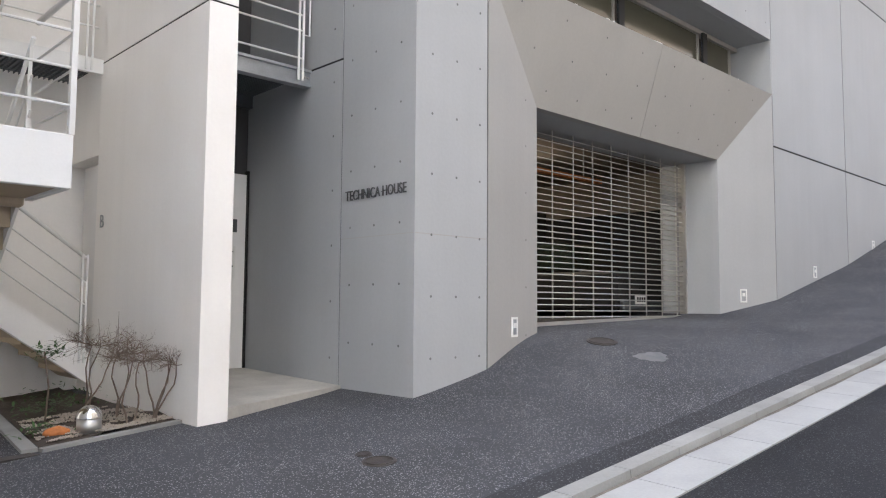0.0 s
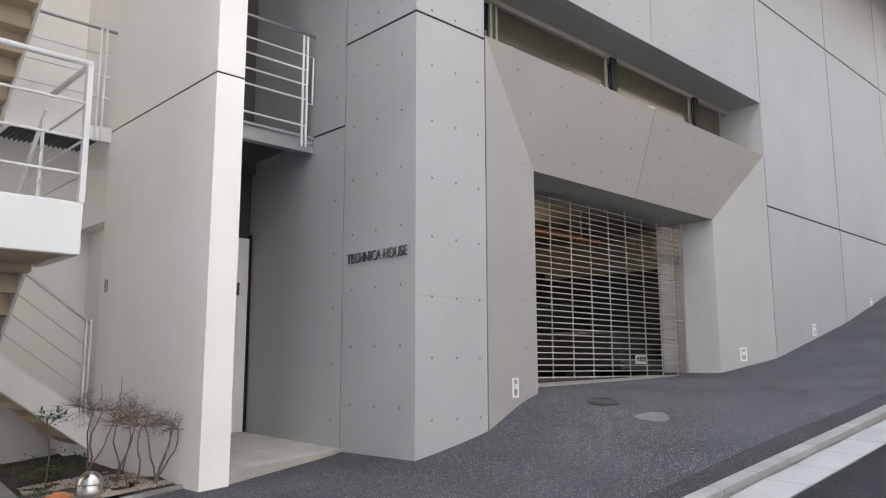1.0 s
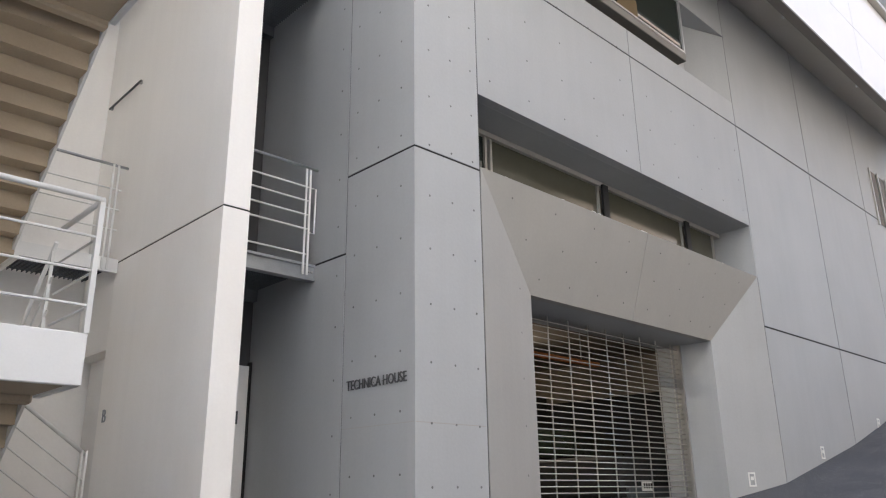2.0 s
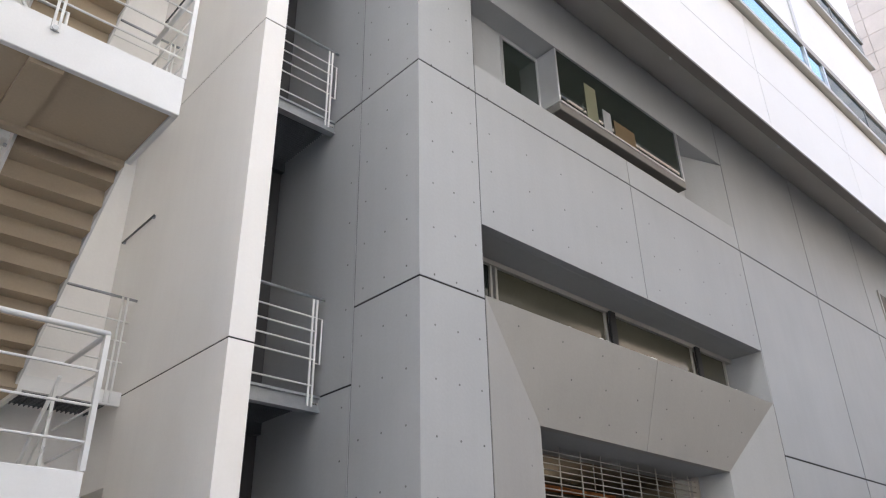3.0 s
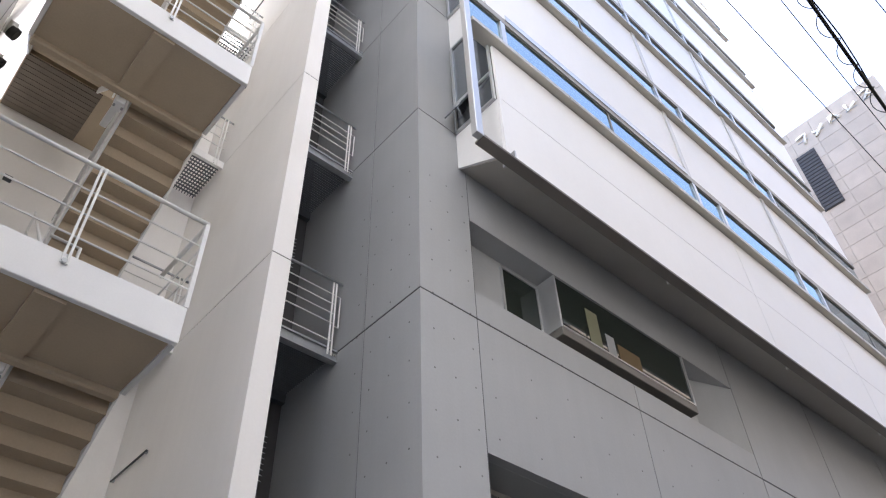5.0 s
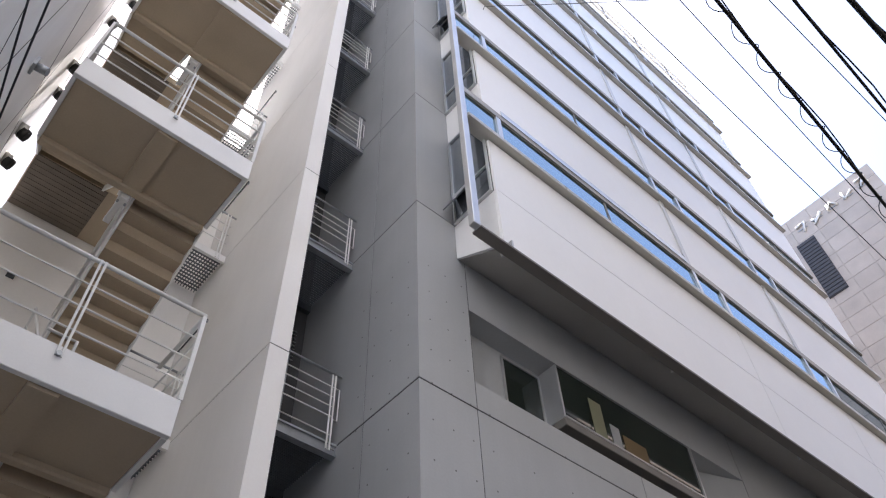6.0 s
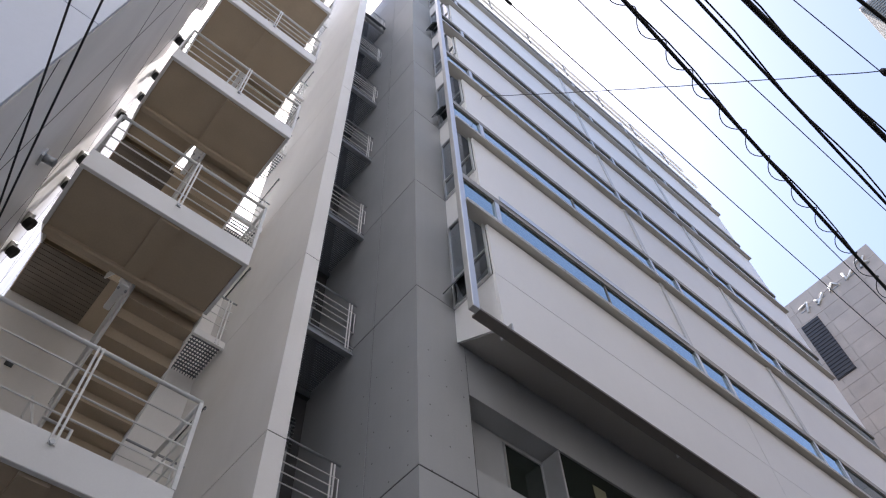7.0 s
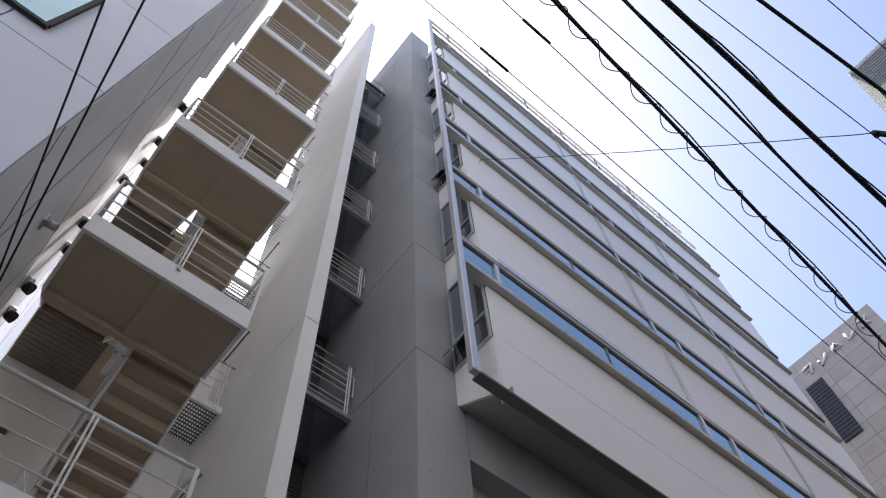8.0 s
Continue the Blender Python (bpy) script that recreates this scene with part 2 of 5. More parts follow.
def sheet(bm, xs, ys, drop):
    grid = [[bm.verts.new((x, y, ground_z(x, y) - drop(x, y))) for x in xs] for y in ys]
    for j in range(len(ys) - 1):
        for i in range(len(xs) - 1):
            bm.faces.new((grid[j][i], grid[j][i + 1], grid[j + 1][i + 1], grid[j + 1][i])).smooth = True
    return bm


XS = [-300, -120, -60, -40, -30, -24, -20, -16] + [-13 + 0.25 * i for i in range(150)] + [26, 30, 36, 45, 60, 120, 300]
ground = part("ground", sheet(B(), XS, [-300, -100, -40, -20, -12, -9, -7, -6, -5, -4, -3.4, -3.12, -2.7, -2.5, 0, 3, 6, 20, 60, 300], lambda x, y: 0.0 if y < -3.1 else 0.3), ROAD)
tagged(ground, "dark grey asphalt road climbing a gentle hill", "road", kind="structure")
pavement = part("pavement", sheet(B(), XS, [KERB_Y + 0.0] + [-2.4 + 0.2 * i for i in range(14)] + [0.6, 1.05, 1.5, 3, 6, 14], lambda x, y: 0.0), ASPHALT)
tagged(pavement, "worn grey speckled asphalt pavement sloping along the building", "pavement", kind="structure")

# ---- main building: corner pier ----
TOP = 34.4
GAP = 0.013
SEAM = 0.008


def panel_x(wall, y0, y1, z0, z1, material_, x=0.0):
    """A concrete panel whose face looks to -x."""
    return part("panel", box(B(), x, x + 0.008, y0 + SEAM, y1 - SEAM, z0 + GAP, z1 - GAP), material_, wall)


def panel_y(wall, x0, x1, z0, z1, material_, y=0.0):
    """A concrete panel whose face looks to -y."""
    return part("panel", box(B(), x0 + SEAM, x1 - SEAM, y, y + 0.008, z0 + GAP, z1 - GAP), material_, wall)


wall_corner = structure("wall_corner", "grey fair-faced concrete corner pier with recessed panel joints")
part("core", box(B(), 0.009, 1.03, 0.009, 3.4, -4.4, TOP - 0.02), JOINT, wall_corner)
levels = [-4.4, 0.95] + [4.0 * k for k in range(1, 9)] + [TOP]
for za, zb in zip(levels, levels[1:]):
    panel_x(wall_corner, -SEAM, 1.19, za, zb, CONCRETE)
    part("panel", box(B(), 0.008, 1.02 - SEAM, 0, 0.008, za + GAP, zb - GAP), CONCRETE, wall_corner)
levels = [-4.4] + [4.0 * k for k in range(0, 9)] + [TOP]
for za, zb in zip(levels, levels[1:]):
    panel_x(wall_corner, 1.19, 3.4, za, zb, CONCRETE)


def tie_holes(wall, spots):
    """Mortar-filled tie holes; each spot is a centre and the face's normal axis."""
    bm = B()
    for (x, y, z), axis in spots:
        if axis == "x":
            tube(bm, (x - 0.002, y, z), (x + 0.004, y, z), 0.013, 8)
        else:
            tube(bm, (x, y - 0.002, z), (x, y + 0.004, z), 0.013, 8)
    return tagged(part("tie_holes", bm, PLUG, wall), kind="stuff")


spots = []
for k in range(-7, 14):
    z = 0.42 + k * 0.6
    spots += [((0, y, z + 0.12), "x") for y in (0.22, 0.62, 1.02)]
    spots += [((0, 1.35, z - 0.05), "x")]
    spots += [((x, 0, z), "y") for x in (0.22, 0.56, 0.9)]
tie_holes(wall_corner, [s for s in spots if s[0][2] < 6.8])

part("pour_line", box(B(), -0.0015, 0.0, 0.012, 1.178, -1.975, -1.968), CONCRETE_WARM, wall_corner)
part("pour_line", box(B(), 0.01, 1.0, -0.0015, 0.0, -1.978, -1.968), CONCRETE_WARM, wall_corner)

# ---- main building: street wall with garage funnel ----
wall_street = structure("wall_street", "grey fair-faced concrete street wall with deep window slots")
E0, E1 = 1.02, 8.2
FX0, FX1, FB, FZ = 2.3, 6.92, 0.38, -0.26
SHUT_Y = 1.0
part("splay", hexa(B(), [(E0 + GAP, 0, -4), (FX0, FB, -4), (FX0, FB + 0.1, -4), (E0 + GAP, 0.2, -4)], [(E0 + GAP, 0, 1.0), (FX0, FB, FZ), (FX0, FB + 0.1, FZ), (E0 + GAP, 0.2, 1.0)]), CONCRETE_WARM, wall_street)
part("splay", hexa(B(), [(FX1, FB, -4), (E1 - GAP, 0, -4), (E1 - GAP, 0.2, -4), (FX1, FB + 0.1, -4)], [(FX1, FB, FZ), (E1 - GAP, 0, 1.0), (E1 - GAP, 0.2, 1.0), (FX1, FB + 0.1, FZ)]), CONCRETE, wall_street)
mid_t, mid_b = 4.62, 4.6
part("hopper_panel", hexa(B(), [(FX0, FB, FZ), (mid_b - 0.005, FB, FZ), (mid_b - 0.005, FB + 0.12, FZ), (FX0, FB + 0.12, FZ)], [(E0 + GAP, 0, 1.0), (mid_t - 0.005, 0, 1.0), (mid_t - 0.005, 0.15, 1.0), (E0 + GAP, 0.15, 1.0)]), CONCRETE_WARM, wall_street)
part("hopper_panel", hexa(B(), [(mid_b + 0.005, FB, FZ), (FX1, FB, FZ), (FX1, FB + 0.12, FZ), (mid_b + 0.005, FB + 0.12, FZ)], [(mid_t + 0.005, 0, 1.0), (E1 - GAP, 0, 1.0), (E1 - GAP, 0.15, 1.0), (mid_t + 0.005, 0.15, 1.0)]), CONCRETE_WARM, wall_street)
part("core", box(B(), E0, E1, 0.52, 0.75, FZ + 0.14, 0.97), JOINT, wall_street)
part("garage_soffit", box(B(), FX0, FX1, FB + 0.12, 1.4, FZ, FZ + 0.12), CONCRETE, wall_street)
part("jamb", box(B(), FX1, E1 - 0.02, FB + 0.1, 1.4, -4, FZ + 0.14), CONCRETE, wall_street)
part("jamb", box(B(), E0 + 0.02, FX0, FB + 0.1, 1.4, -4, FZ + 0.14), CONCRETE, wall_street)
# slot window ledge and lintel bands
part("ledge", box(B(), E0, E1, 0.15, 0.75, 0.97, 1.0), LOW_BOUNCE, wall_street)
XM = 4.6
for xa, xb in ((E0, XM), (XM, E1)):
    panel_y(wall_street, xa, xb, 1.95, 4.0, CONCRETE)
    panel_y(wall_street, xa, xb, 4.0, 4.5, CONCRETE)
panel_y(wall_street, E0, E1, 5.95, 7.6, CONCRETE)
part("core", box(B(), E0, E1, 0.14, 0.75, 1.96, 4.48), CONCRETE, wall_street)
part("joint_backing", box(B(), E0 + 0.02, E1, 0.01, 0.12, 1.98, 4.47), JOINT, wall_street)
part("core", box(B(), E0, E1, 0.009, 0.75, 5.965, 7.6), CONCRETE, wall_street)
part("lintel_soffit", box(B(), E0 + 0.02, E1 - 0.01, 0.009, 0.75, 1.963, 1.978), CONCRETE, wall_street)
part("sill_top", box(B(), E0 + 0.02, E1 - 0.01, 0.009, 0.37, 4.473, 4.487), LOW_BOUNCE, wall_street)
part("slot_end", box(B(), E1 - 0.012, E1 + 0.2, 0.0085, 0.9, 0.99, 1.962), CONCRETE, wall_street)
part("slot_splay", hexa(B(), [(7.2, 0.379, 4.489), (E1 - GAP, 0.0, 4.489), (E1 - GAP, 0.5, 4.489), (7.2, 0.5, 4.489)], [(7.2, 0.379, 5.96), (E1 - GAP, 0.0, 5.95), (E1 - GAP, 0.5, 5.96), (7.2, 0.5, 5.96)]), CONCRETE, wall_street)
part("slot_back", box(B(), E0, E1, 0.38, 0.72, 4.488, 5.96), CONCRETE, wall_street)
# plain panels uphill
xs = [E1, 11.65, 15.1, 18.55, 22.0]
for xa, xb in zip(xs, xs[1:]):
    for za, zb in ((-4, 0.1), (0.1, 4.0), (4.0, 7.6)):
        panel_y(wall_street, xa + 0.008, xb - 0.008, za + 0.004, zb - 0.004, CONCRETE)
part("core", box(B(), E1, 22, 0.009, 0.9, -4, 7.6), JOINT, wall_street)
spots = []
for k in range(-6, 14):
    z = 0.42 + k * 0.6
    if z > 2.0 and not 4.4 < z < 6.0:
        spots += [((1.25 + 0.75 * j, 0, z), "y") for j in range(10) if z < 4.3]
tie_holes(wall_street, spots)
bm = B()
for k in range(3):
    for j in range(8):
        s = (k + 0.5) / 3
        x0, x1 = E0 + (FX0 - E0) * (1 - s), E1 + (FX1 - E1) * (1 - s)
        x = x0 + (x1 - x0) * (j + 0.5) / 8
        y, z = FB * (1 - s), FZ + (1.0 - FZ) * s
        nrm = Vector((0, -(1.0 - FZ), -FB)).normalized()
        tube(bm, Vector((x, y, z)) + nrm * 0.002, Vector((x, y, z)) - nrm * 0.004, 0.013, 8)
for k in range(8):
    for j in range(2):
        s = (j + 0.5) / 2
        x, y, z = E0 + (FX0 - E0) * s, FB * s, -3.0 + k * 0.55
        if z < 0.9 - s * 1.3:
            nrm = Vector((FB, -(FX0 - E0), 0)).normalized()
            tube(bm, Vector((x, y, z)) + nrm * 0.002, Vector((x, y, z)) - nrm * 0.004, 0.013, 8)
tagged(part("tie_holes", bm, PLUG, wall_street), kind="stuff")

# rooms behind, closed
shell = structure("wall_back", "plain concrete rear walls that close the building")
part("rear", box(B(), 0.03, 22, 9.0, 9.2, -4.4, TOP - 0.4), CONCRETE, shell)
part("rear", box(B(), 1.04, 1.24, 1.4, 9.0, -4.4, 7.0), INTERIOR, shell)
part("roof", box(B(), 0.9, 18.6, -0.95, 9.2, 31.3, 31.6), CONCRETE, shell)
part("side", box(B(), 18.45, 18.6, 0, 9.0, 7.6, 31.6), PANEL, shell)
part("side", box(B(), 21.8, 22, 0.9, 9.0, -4, 7.6), CONCRETE, shell)
garage = structure("garage_interior", "dim garage room with a tan rear wall", "room")
part("rear_wall", box(B(), 1.24, 9.6, 8.0, 8.2, -3.0, 0.2), INTERIOR, garage)
part("side_wall", box(B(), 9.6, 9.8, 1.4, 8.2, -3.0, 0.2), INTERIOR, garage)
# Added dark screen, wall band and floor colour stand for the unlit garage depth.
part("unlit_screen", box(B(), 1.24, 9.53, 6.0, 6.1, -2.96, -0.45), DARK_ROOM, garage)
part("unlit_band", box(B(), 9.54, 9.596, 1.42, 7.98, -2.96, -0.62), DARK_ROOM, garage, "added dark band for the unlit lower garage")
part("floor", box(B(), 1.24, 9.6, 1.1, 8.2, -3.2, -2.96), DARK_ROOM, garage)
part("ceiling", box(B(), 1.24, 9.6, 1.4, 8.2, 0.2, 0.35), INTERIOR, garage)

HEAD_TRIM = material("weathered_window_head_trim", (0.34, 0.32, 0.285), 0.5, 0.2, vary=0.15, bump=0.03)
SOFFIT = material("beige_soffit_paint", (0.43, 0.41, 0.38), 0.6, vary=0.08, scale=0.8)
DARK_BROWN = material("dark_brown_deck_paint", (0.17, 0.14, 0.11), 0.6, vary=0.2, scale=3)

# ---- garage shutter ----
shutter = root("roller_shutter", (4.6, SHUT_Y, -2.93), "closed stainless see-through roller shutter in the garage opening", "shutter")
SH0, SH1, SHB, SHT = FX0 - 0.05, FX1, -2.93, FZ
me_slat = mesh_of(tube(B(), (SH0, 0, 0), (SH1, 0, 0), 0.0085, 8), "slat", STAINLESS)
n_slats = 31
for i in range(n_slats):
    share("slat", me_slat, shutter, Vector((0, SHUT_Y, SHB + 0.12 + i * (SHT - SHB - 0.12) / n_slats)) - Vector((4.6, SHUT_Y, -2.93)))
me_link = mesh_of(box(B(), -0.0055, 0.0055, -0.006, 0.012, SHB + 0.1, SHT), "link", STAINLESS)
x = SH0 + 0.2
while x < SH1:
    share("link", me_link, shutter, Vector((x, SHUT_Y, 0)) - Vector((4.6, SHUT_Y, -2.93)))
    x += 0.47
part("bottom_rail", hexa(B(), [(SH0, SHUT_Y - 0.03, -3.03), (SH1, SHUT_Y - 0.03, -2.92), (SH1, SHUT_Y + 0.03, -2.92), (SH0, SHUT_Y + 0.03, -3.03)], [(SH0, SHUT_Y - 0.03, -2.90), (SH1, SHUT_Y - 0.03, -2.79), (SH1, SHUT_Y + 0.03, -2.79), (SH0, SHUT_Y + 0.03, -2.90)]), STAINLESS, shutter, "stainless bottom bar")
part("guide_rail", box(B(), SH1 - 0.05, SH1 - 0.002, SHUT_Y - 0.06, SHUT_Y + 0.06, -3.05, SHT), STAINLESS, shutter)

# ---- slot windows ----
slot_window = root("window_1", (4.6, 0.7, 1.0), "long dark horizontal window deep in a concrete slot", "window", kind="structure")
for xa, xb, glazing in ((E0 + 0.3, 1.8, GLASS_DARK), (1.95, 4.34, GLASS_FILM), (4.57, 6.82, GLASS_FILM), (7.1, 7.95, GLASS_FILM)):
    part("pane", box(B(), xa, xb, 0.66, 0.67, 1.1, 1.88), glazing, slot_window)
    for xm in (xa - 0.045, xb + 0.005):
        part("mullion", box(B(), xm, xm + 0.04, 0.63, 0.7, 1.1, 1.88), BAND_TRIM, slot_window)
for xa in (4.39, 6.87):
    part("post", box(B(), xa, xa + 0.14, 0.56, 0.598, 1.0, 1.9), BLACK, slot_window, "black steel post")
part("sill_flashing", box(B(), E0 + 0.25, E1 - 0.9, 0.03, 0.12, 1.003, 1.02), STAINLESS, slot_window, "bright metal sill flashing")
# Short thin white strips scattered along the ledge edge.
rg = random.Random(31)
for i in range(15):
    xa = E0 + 0.4 + rg.random() * 5.6
    part("edge_strip", box(B(), xa, xa + rg.uniform(0.03, 0.16), 0.02, 0.035, 1.004, 1.01 + rg.random() * 0.014), WHITE, slot_window, "thin white strip on the ledge edge")
part("window_frame", box(B(), E0, E1 - 0.01, 0.6, 0.72, 1.0, 1.1), BAND_TRIM, slot_window)
part("window_frame", box(B(), E0, E1 - 0.01, 0.6, 0.72, 1.88, 1.95), BAND_TRIM, slot_window)
part("blind", box(B(), E0, E1 - 0.01, 0.74, 0.75, 1.0, 1.95), INTERIOR, slot_window, "drawn tan roller blind")

TERRACOTTA_PALE = material("tan_card", (0.13, 0.085, 0.035), 0.7, vary=0.1)
BLIND_OLIVE = material("pale_olive_blind", (0.19, 0.19, 0.12), 0.7, vary=0.08)
bay = root("window_2", (4.7, 0.3, 4.5), "projecting steel-framed bay window in a concrete recess", "window", kind="structure")
BX0, BX1, BY, BZ0, BZ1 = 2.9, 6.5, -0.02, 4.8, 5.92
part("window_sill", box(B(), BX0, BX1, BY, 0.378, BZ0 - 0.12, BZ0 + 0.03), SHADE_TRIM, bay, bevel=0.01)
part("cheek", box(B(), BX0, BX0 + 0.04, BY, 0.378, BZ0 + 0.034, BZ1), ALU, bay, "pale steel side cheek", bevel=0.006)
part("cheek", box(B(), BX1 - 0.04, BX1, BY, 0.378, BZ0 + 0.034, BZ1), ALU, bay)
part("pane", box(B(), BX0 + 0.044, BX1 - 0.044, BY + 0.03, BY + 0.045, BZ0 + 0.034, BZ1), GLASS_DARK, bay)
part("blind", box(B(), BX0 + 0.75, BX0 + 1.05, BY + 0.02, BY + 0.028, BZ0 + 0.1, BZ1 - 0.3), BLIND_OLIVE, bay, "pale blind behind the glass")
part("blind", box(B(), BX0 + 1.5, BX0 + 2.1, BY + 0.02, BY + 0.028, BZ0 + 0.075, BZ0 + 0.42), TERRACOTTA_PALE, bay)
part("blind", box(B(), BX0 + 1.2, BX0 + 1.42, BY + 0.02, BY + 0.028, BZ0 + 0.09, BZ0 + 0.5), GALV, bay)
part("frame", box(B(), BX0 + 0.04, BX1 - 0.04, BY - 0.006, BY + 0.028, BZ0 + 0.034, BZ0 + 0.07), ALU, bay)
part("small_pane", box(B(), 2.07, 2.86, 0.362, 0.374, 4.62, 5.83), GLASS_DARK, bay)
for xa in (2.03, 2.86):
    part("frame", box(B(), xa, xa + 0.035, 0.345, 0.377, 4.6, 5.87), ALU, bay)
part("frame", box(B(), 2.066, 2.859, 0.345, 0.377, 5.832, 5.87), ALU, bay)

# ---- cantilevered upper facade ----
FAC0, FAC1, FACY, FZ0, FZB, FZT = 0.85, 18.6, -1.05, 6.45, 7.08, 31.6
BANDS = [9.75 + 4.0 * k for k in range(6)]
facade = structure("facade", "white panelled upper facade cantilevered over the street with ribbon windows", "facade")
part("soffit", hexa(B(), [(FAC0 + 0.05, FACY + 0.05, FZ0), (FAC1, FACY + 0.05, FZ0), (FAC1, 0.0, FZB), (FAC0 + 0.05, 0.0, FZB)], [(FAC0 + 0.05, FACY + 0.05, FZ0 + 0.08), (FAC1, FACY + 0.05, FZ0 + 0.08), (FAC1, 0.0, FZB + 0.08), (FAC0 + 0.05, 0.0, FZB + 0.08)]), SOFFIT, facade, "pale beige sloping soffit")
part("core", box(B(), FAC0 + 0.05, FAC1 - 0.01, FACY + 0.16, 0.0, FZB + 0.1, FZT - 0.01), DARK_ROOM, facade)
zs = [FZ0] + [z for b in BANDS for z in (b - 0.16, b + 1.14)] + [FZT]
TRIM_PALE = material("pale_grey_cover_strip", (0.60, 0.60, 0.60), 0.4, 0.2, vary=0.06, bump=0.02)
for i in range(0, len(zs), 2):
    za, zb = zs[i], zs[i + 1]
    cuts = [FAC0, 7.46, 12.1, FAC1] if i else [FAC0, 8.55, 13.2, FAC1]
    split = [za, 7.95, zb] if i == 0 else [za, zb]
    for xa, xb in zip(cuts, cuts[1:]):
        for sa, sb in zip(split, split[1:]):
            part("panel", box(B(), xa + 0.008, xb - 0.008, FACY, FACY + 0.05, sa + 0.007, sb - 0.007), PANEL, facade)
    part("joint_backing", box(B(), FAC0 + 0.05, FAC1, FACY + 0.055, FACY + 0.06, za + 0.02, zb - 0.02), JOINT, facade)
    if i:
        for x in (7.46, 12.1):
            part("joint_cover", box(B(), x - 0.075, x + 0.075, FACY - 0.045, FACY - 0.002, za, zb), TRIM_PALE, facade)
for k, b in enumerate(BANDS):
    ribbon = root("window_%d" % (k + 3), (FAC0, FACY, b), "ribbon window of sky-reflecting glass between metal sills", "window", kind="structure")
    part("window_sill", box(B(), 0.25, FAC1, FACY - 0.15, FACY + 0.13, b - 0.13, b - 0.02), BAND_TRIM, ribbon)
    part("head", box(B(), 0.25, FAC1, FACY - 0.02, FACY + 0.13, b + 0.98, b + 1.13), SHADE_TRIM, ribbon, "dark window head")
    part("head_trim", box(B(), 0.25, FAC1, FACY - 0.06, FACY - 0.022, b + 1.0, b + 1.2), HEAD_TRIM, ribbon)
    if k == 0:
        part("upstand", box(B(), 1.3, 7.3, FACY - 0.075, FACY - 0.063, b + 1.165, b + 1.36), ALU, ribbon, "slim metal upstand")
    edges = [0.28, 1.2, 4.4, 7.46, 8.55, 12.1, 13.2, 16.0, FAC1 - 0.02]
    for xa, xb in zip(edges, edges[1:]):
        part("pane", box(B(), xa + 0.02, xb - 0.02, FACY - 0.012, FACY - 0.004, b - 0.02, b + 0.98), GLASS, ribbon)
    for x in (1.2, 7.46, 8.55, 12.1, 13.2):
        part("mullion", box(B(), x - 0.06, x + 0.06, FACY - 0.06, FACY + 0.09, b - 0.02, b + 0.98), ALU, ribbon)
    for x in (4.4, 16.0):
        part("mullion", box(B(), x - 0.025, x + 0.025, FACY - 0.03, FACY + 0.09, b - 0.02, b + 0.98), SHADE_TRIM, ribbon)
    for x in (2.8, 6.0, 10.3, 14.6):
        part("sill_joint", box(B(), x, x + 0.03, FACY - 0.153, FACY - 0.1505, b - 0.14, b - 0.015), SHADE_TRIM, ribbon)
    # casement on the return beside the pier
    side = root("window_%d" % (k + 13), (FAC0, -0.5, b - 1.2), "steel casement window on the facade's narrow return", "window", kind="structure")
    zl, zh = b - 1.75, b + 0.9
    part("pane", box(B(), FAC0 - 0.012, FAC0 - 0.004, FACY + 0.1, -0.08, zl, zh), GLASS_SIDE, side)
    for ya in (FACY + 0.06, -0.52, -0.08):
        part("frame", box(B(), FAC0 - 0.05, FAC0 - 0.002, ya, ya + 0.04, zl - 0.05, zh + 0.05), ALU, side)
    for za in (zl - 0.05, zl + 0.75, zh):
        part("frame", box(B(), FAC0 - 0.046, FAC0 - 0.003, FACY + 0.102, -0.082, za, za + 0.05), ALU, side)
    leaf = part("open_leaf", hexa(B(), [(FAC0 - 0.35, -0.48, zl + 0.06), (FAC0 - 0.33, -0.48, zl + 0.05), (FAC0 - 0.33, -0.1, zl + 0.05), (FAC0 - 0.35, -0.1, zl + 0.06)], [(FAC0 - 0.05, -0.48, zl + 0.74), (FAC0 - 0.03, -0.48, zl + 0.73), (FAC0 - 0.03, -0.1, zl + 0.73), (FAC0 - 0.05, -0.1, zl + 0.74)]), GLASS_SIDE, side, "tilted open pane") if k % 2 == 0 else None
    za, zb = (zh + 0.052, (BANDS[k + 1] - 1.802) if k < 5 else FZT)
    part("return_panel", box(B(), FAC0, FAC0 + 0.045, FACY + 0.052, -0.005, za, zb), PANEL, facade)
part("return_panel", hexa(B(), [(FAC0, FACY + 0.052, FZ0 + 0.03), (FAC0 + 0.045, FACY + 0.052, FZ0 + 0.03), (FAC0 + 0.045, -0.005, FZB), (FAC0, -0.005, FZB)], [(FAC0, FACY + 0.052, BANDS[0] - 1.802), (FAC0 + 0.045, FACY + 0.052, BANDS[0] - 1.802), (FAC0 + 0.045, -0.005, BANDS[0] - 1.802), (FAC0, -0.005, BANDS[0] - 1.802)]), PANEL, facade)

# Brown-grey beam colour holds the shadow of its underside.
BEAM_SHADE = material("shaded_beam_steel", (0.16, 0.145, 0.13), 0.55, vary=0.12, bump=0.02)
frame_steel = root("facade_frame", (0.2, -1.1, 6.3), "slender painted steel frame standing off the facade", "steel frame")
part("post", box(B(), 0.1, 0.24, -1.17, -1.05, 6.25, 33.0), ALU, frame_steel, bevel=0.008)
part("bottom_beam", box(B(), 0.245, FAC1, -1.165, -0.975, 6.25, 6.295), BEAM_SHADE, frame_steel)
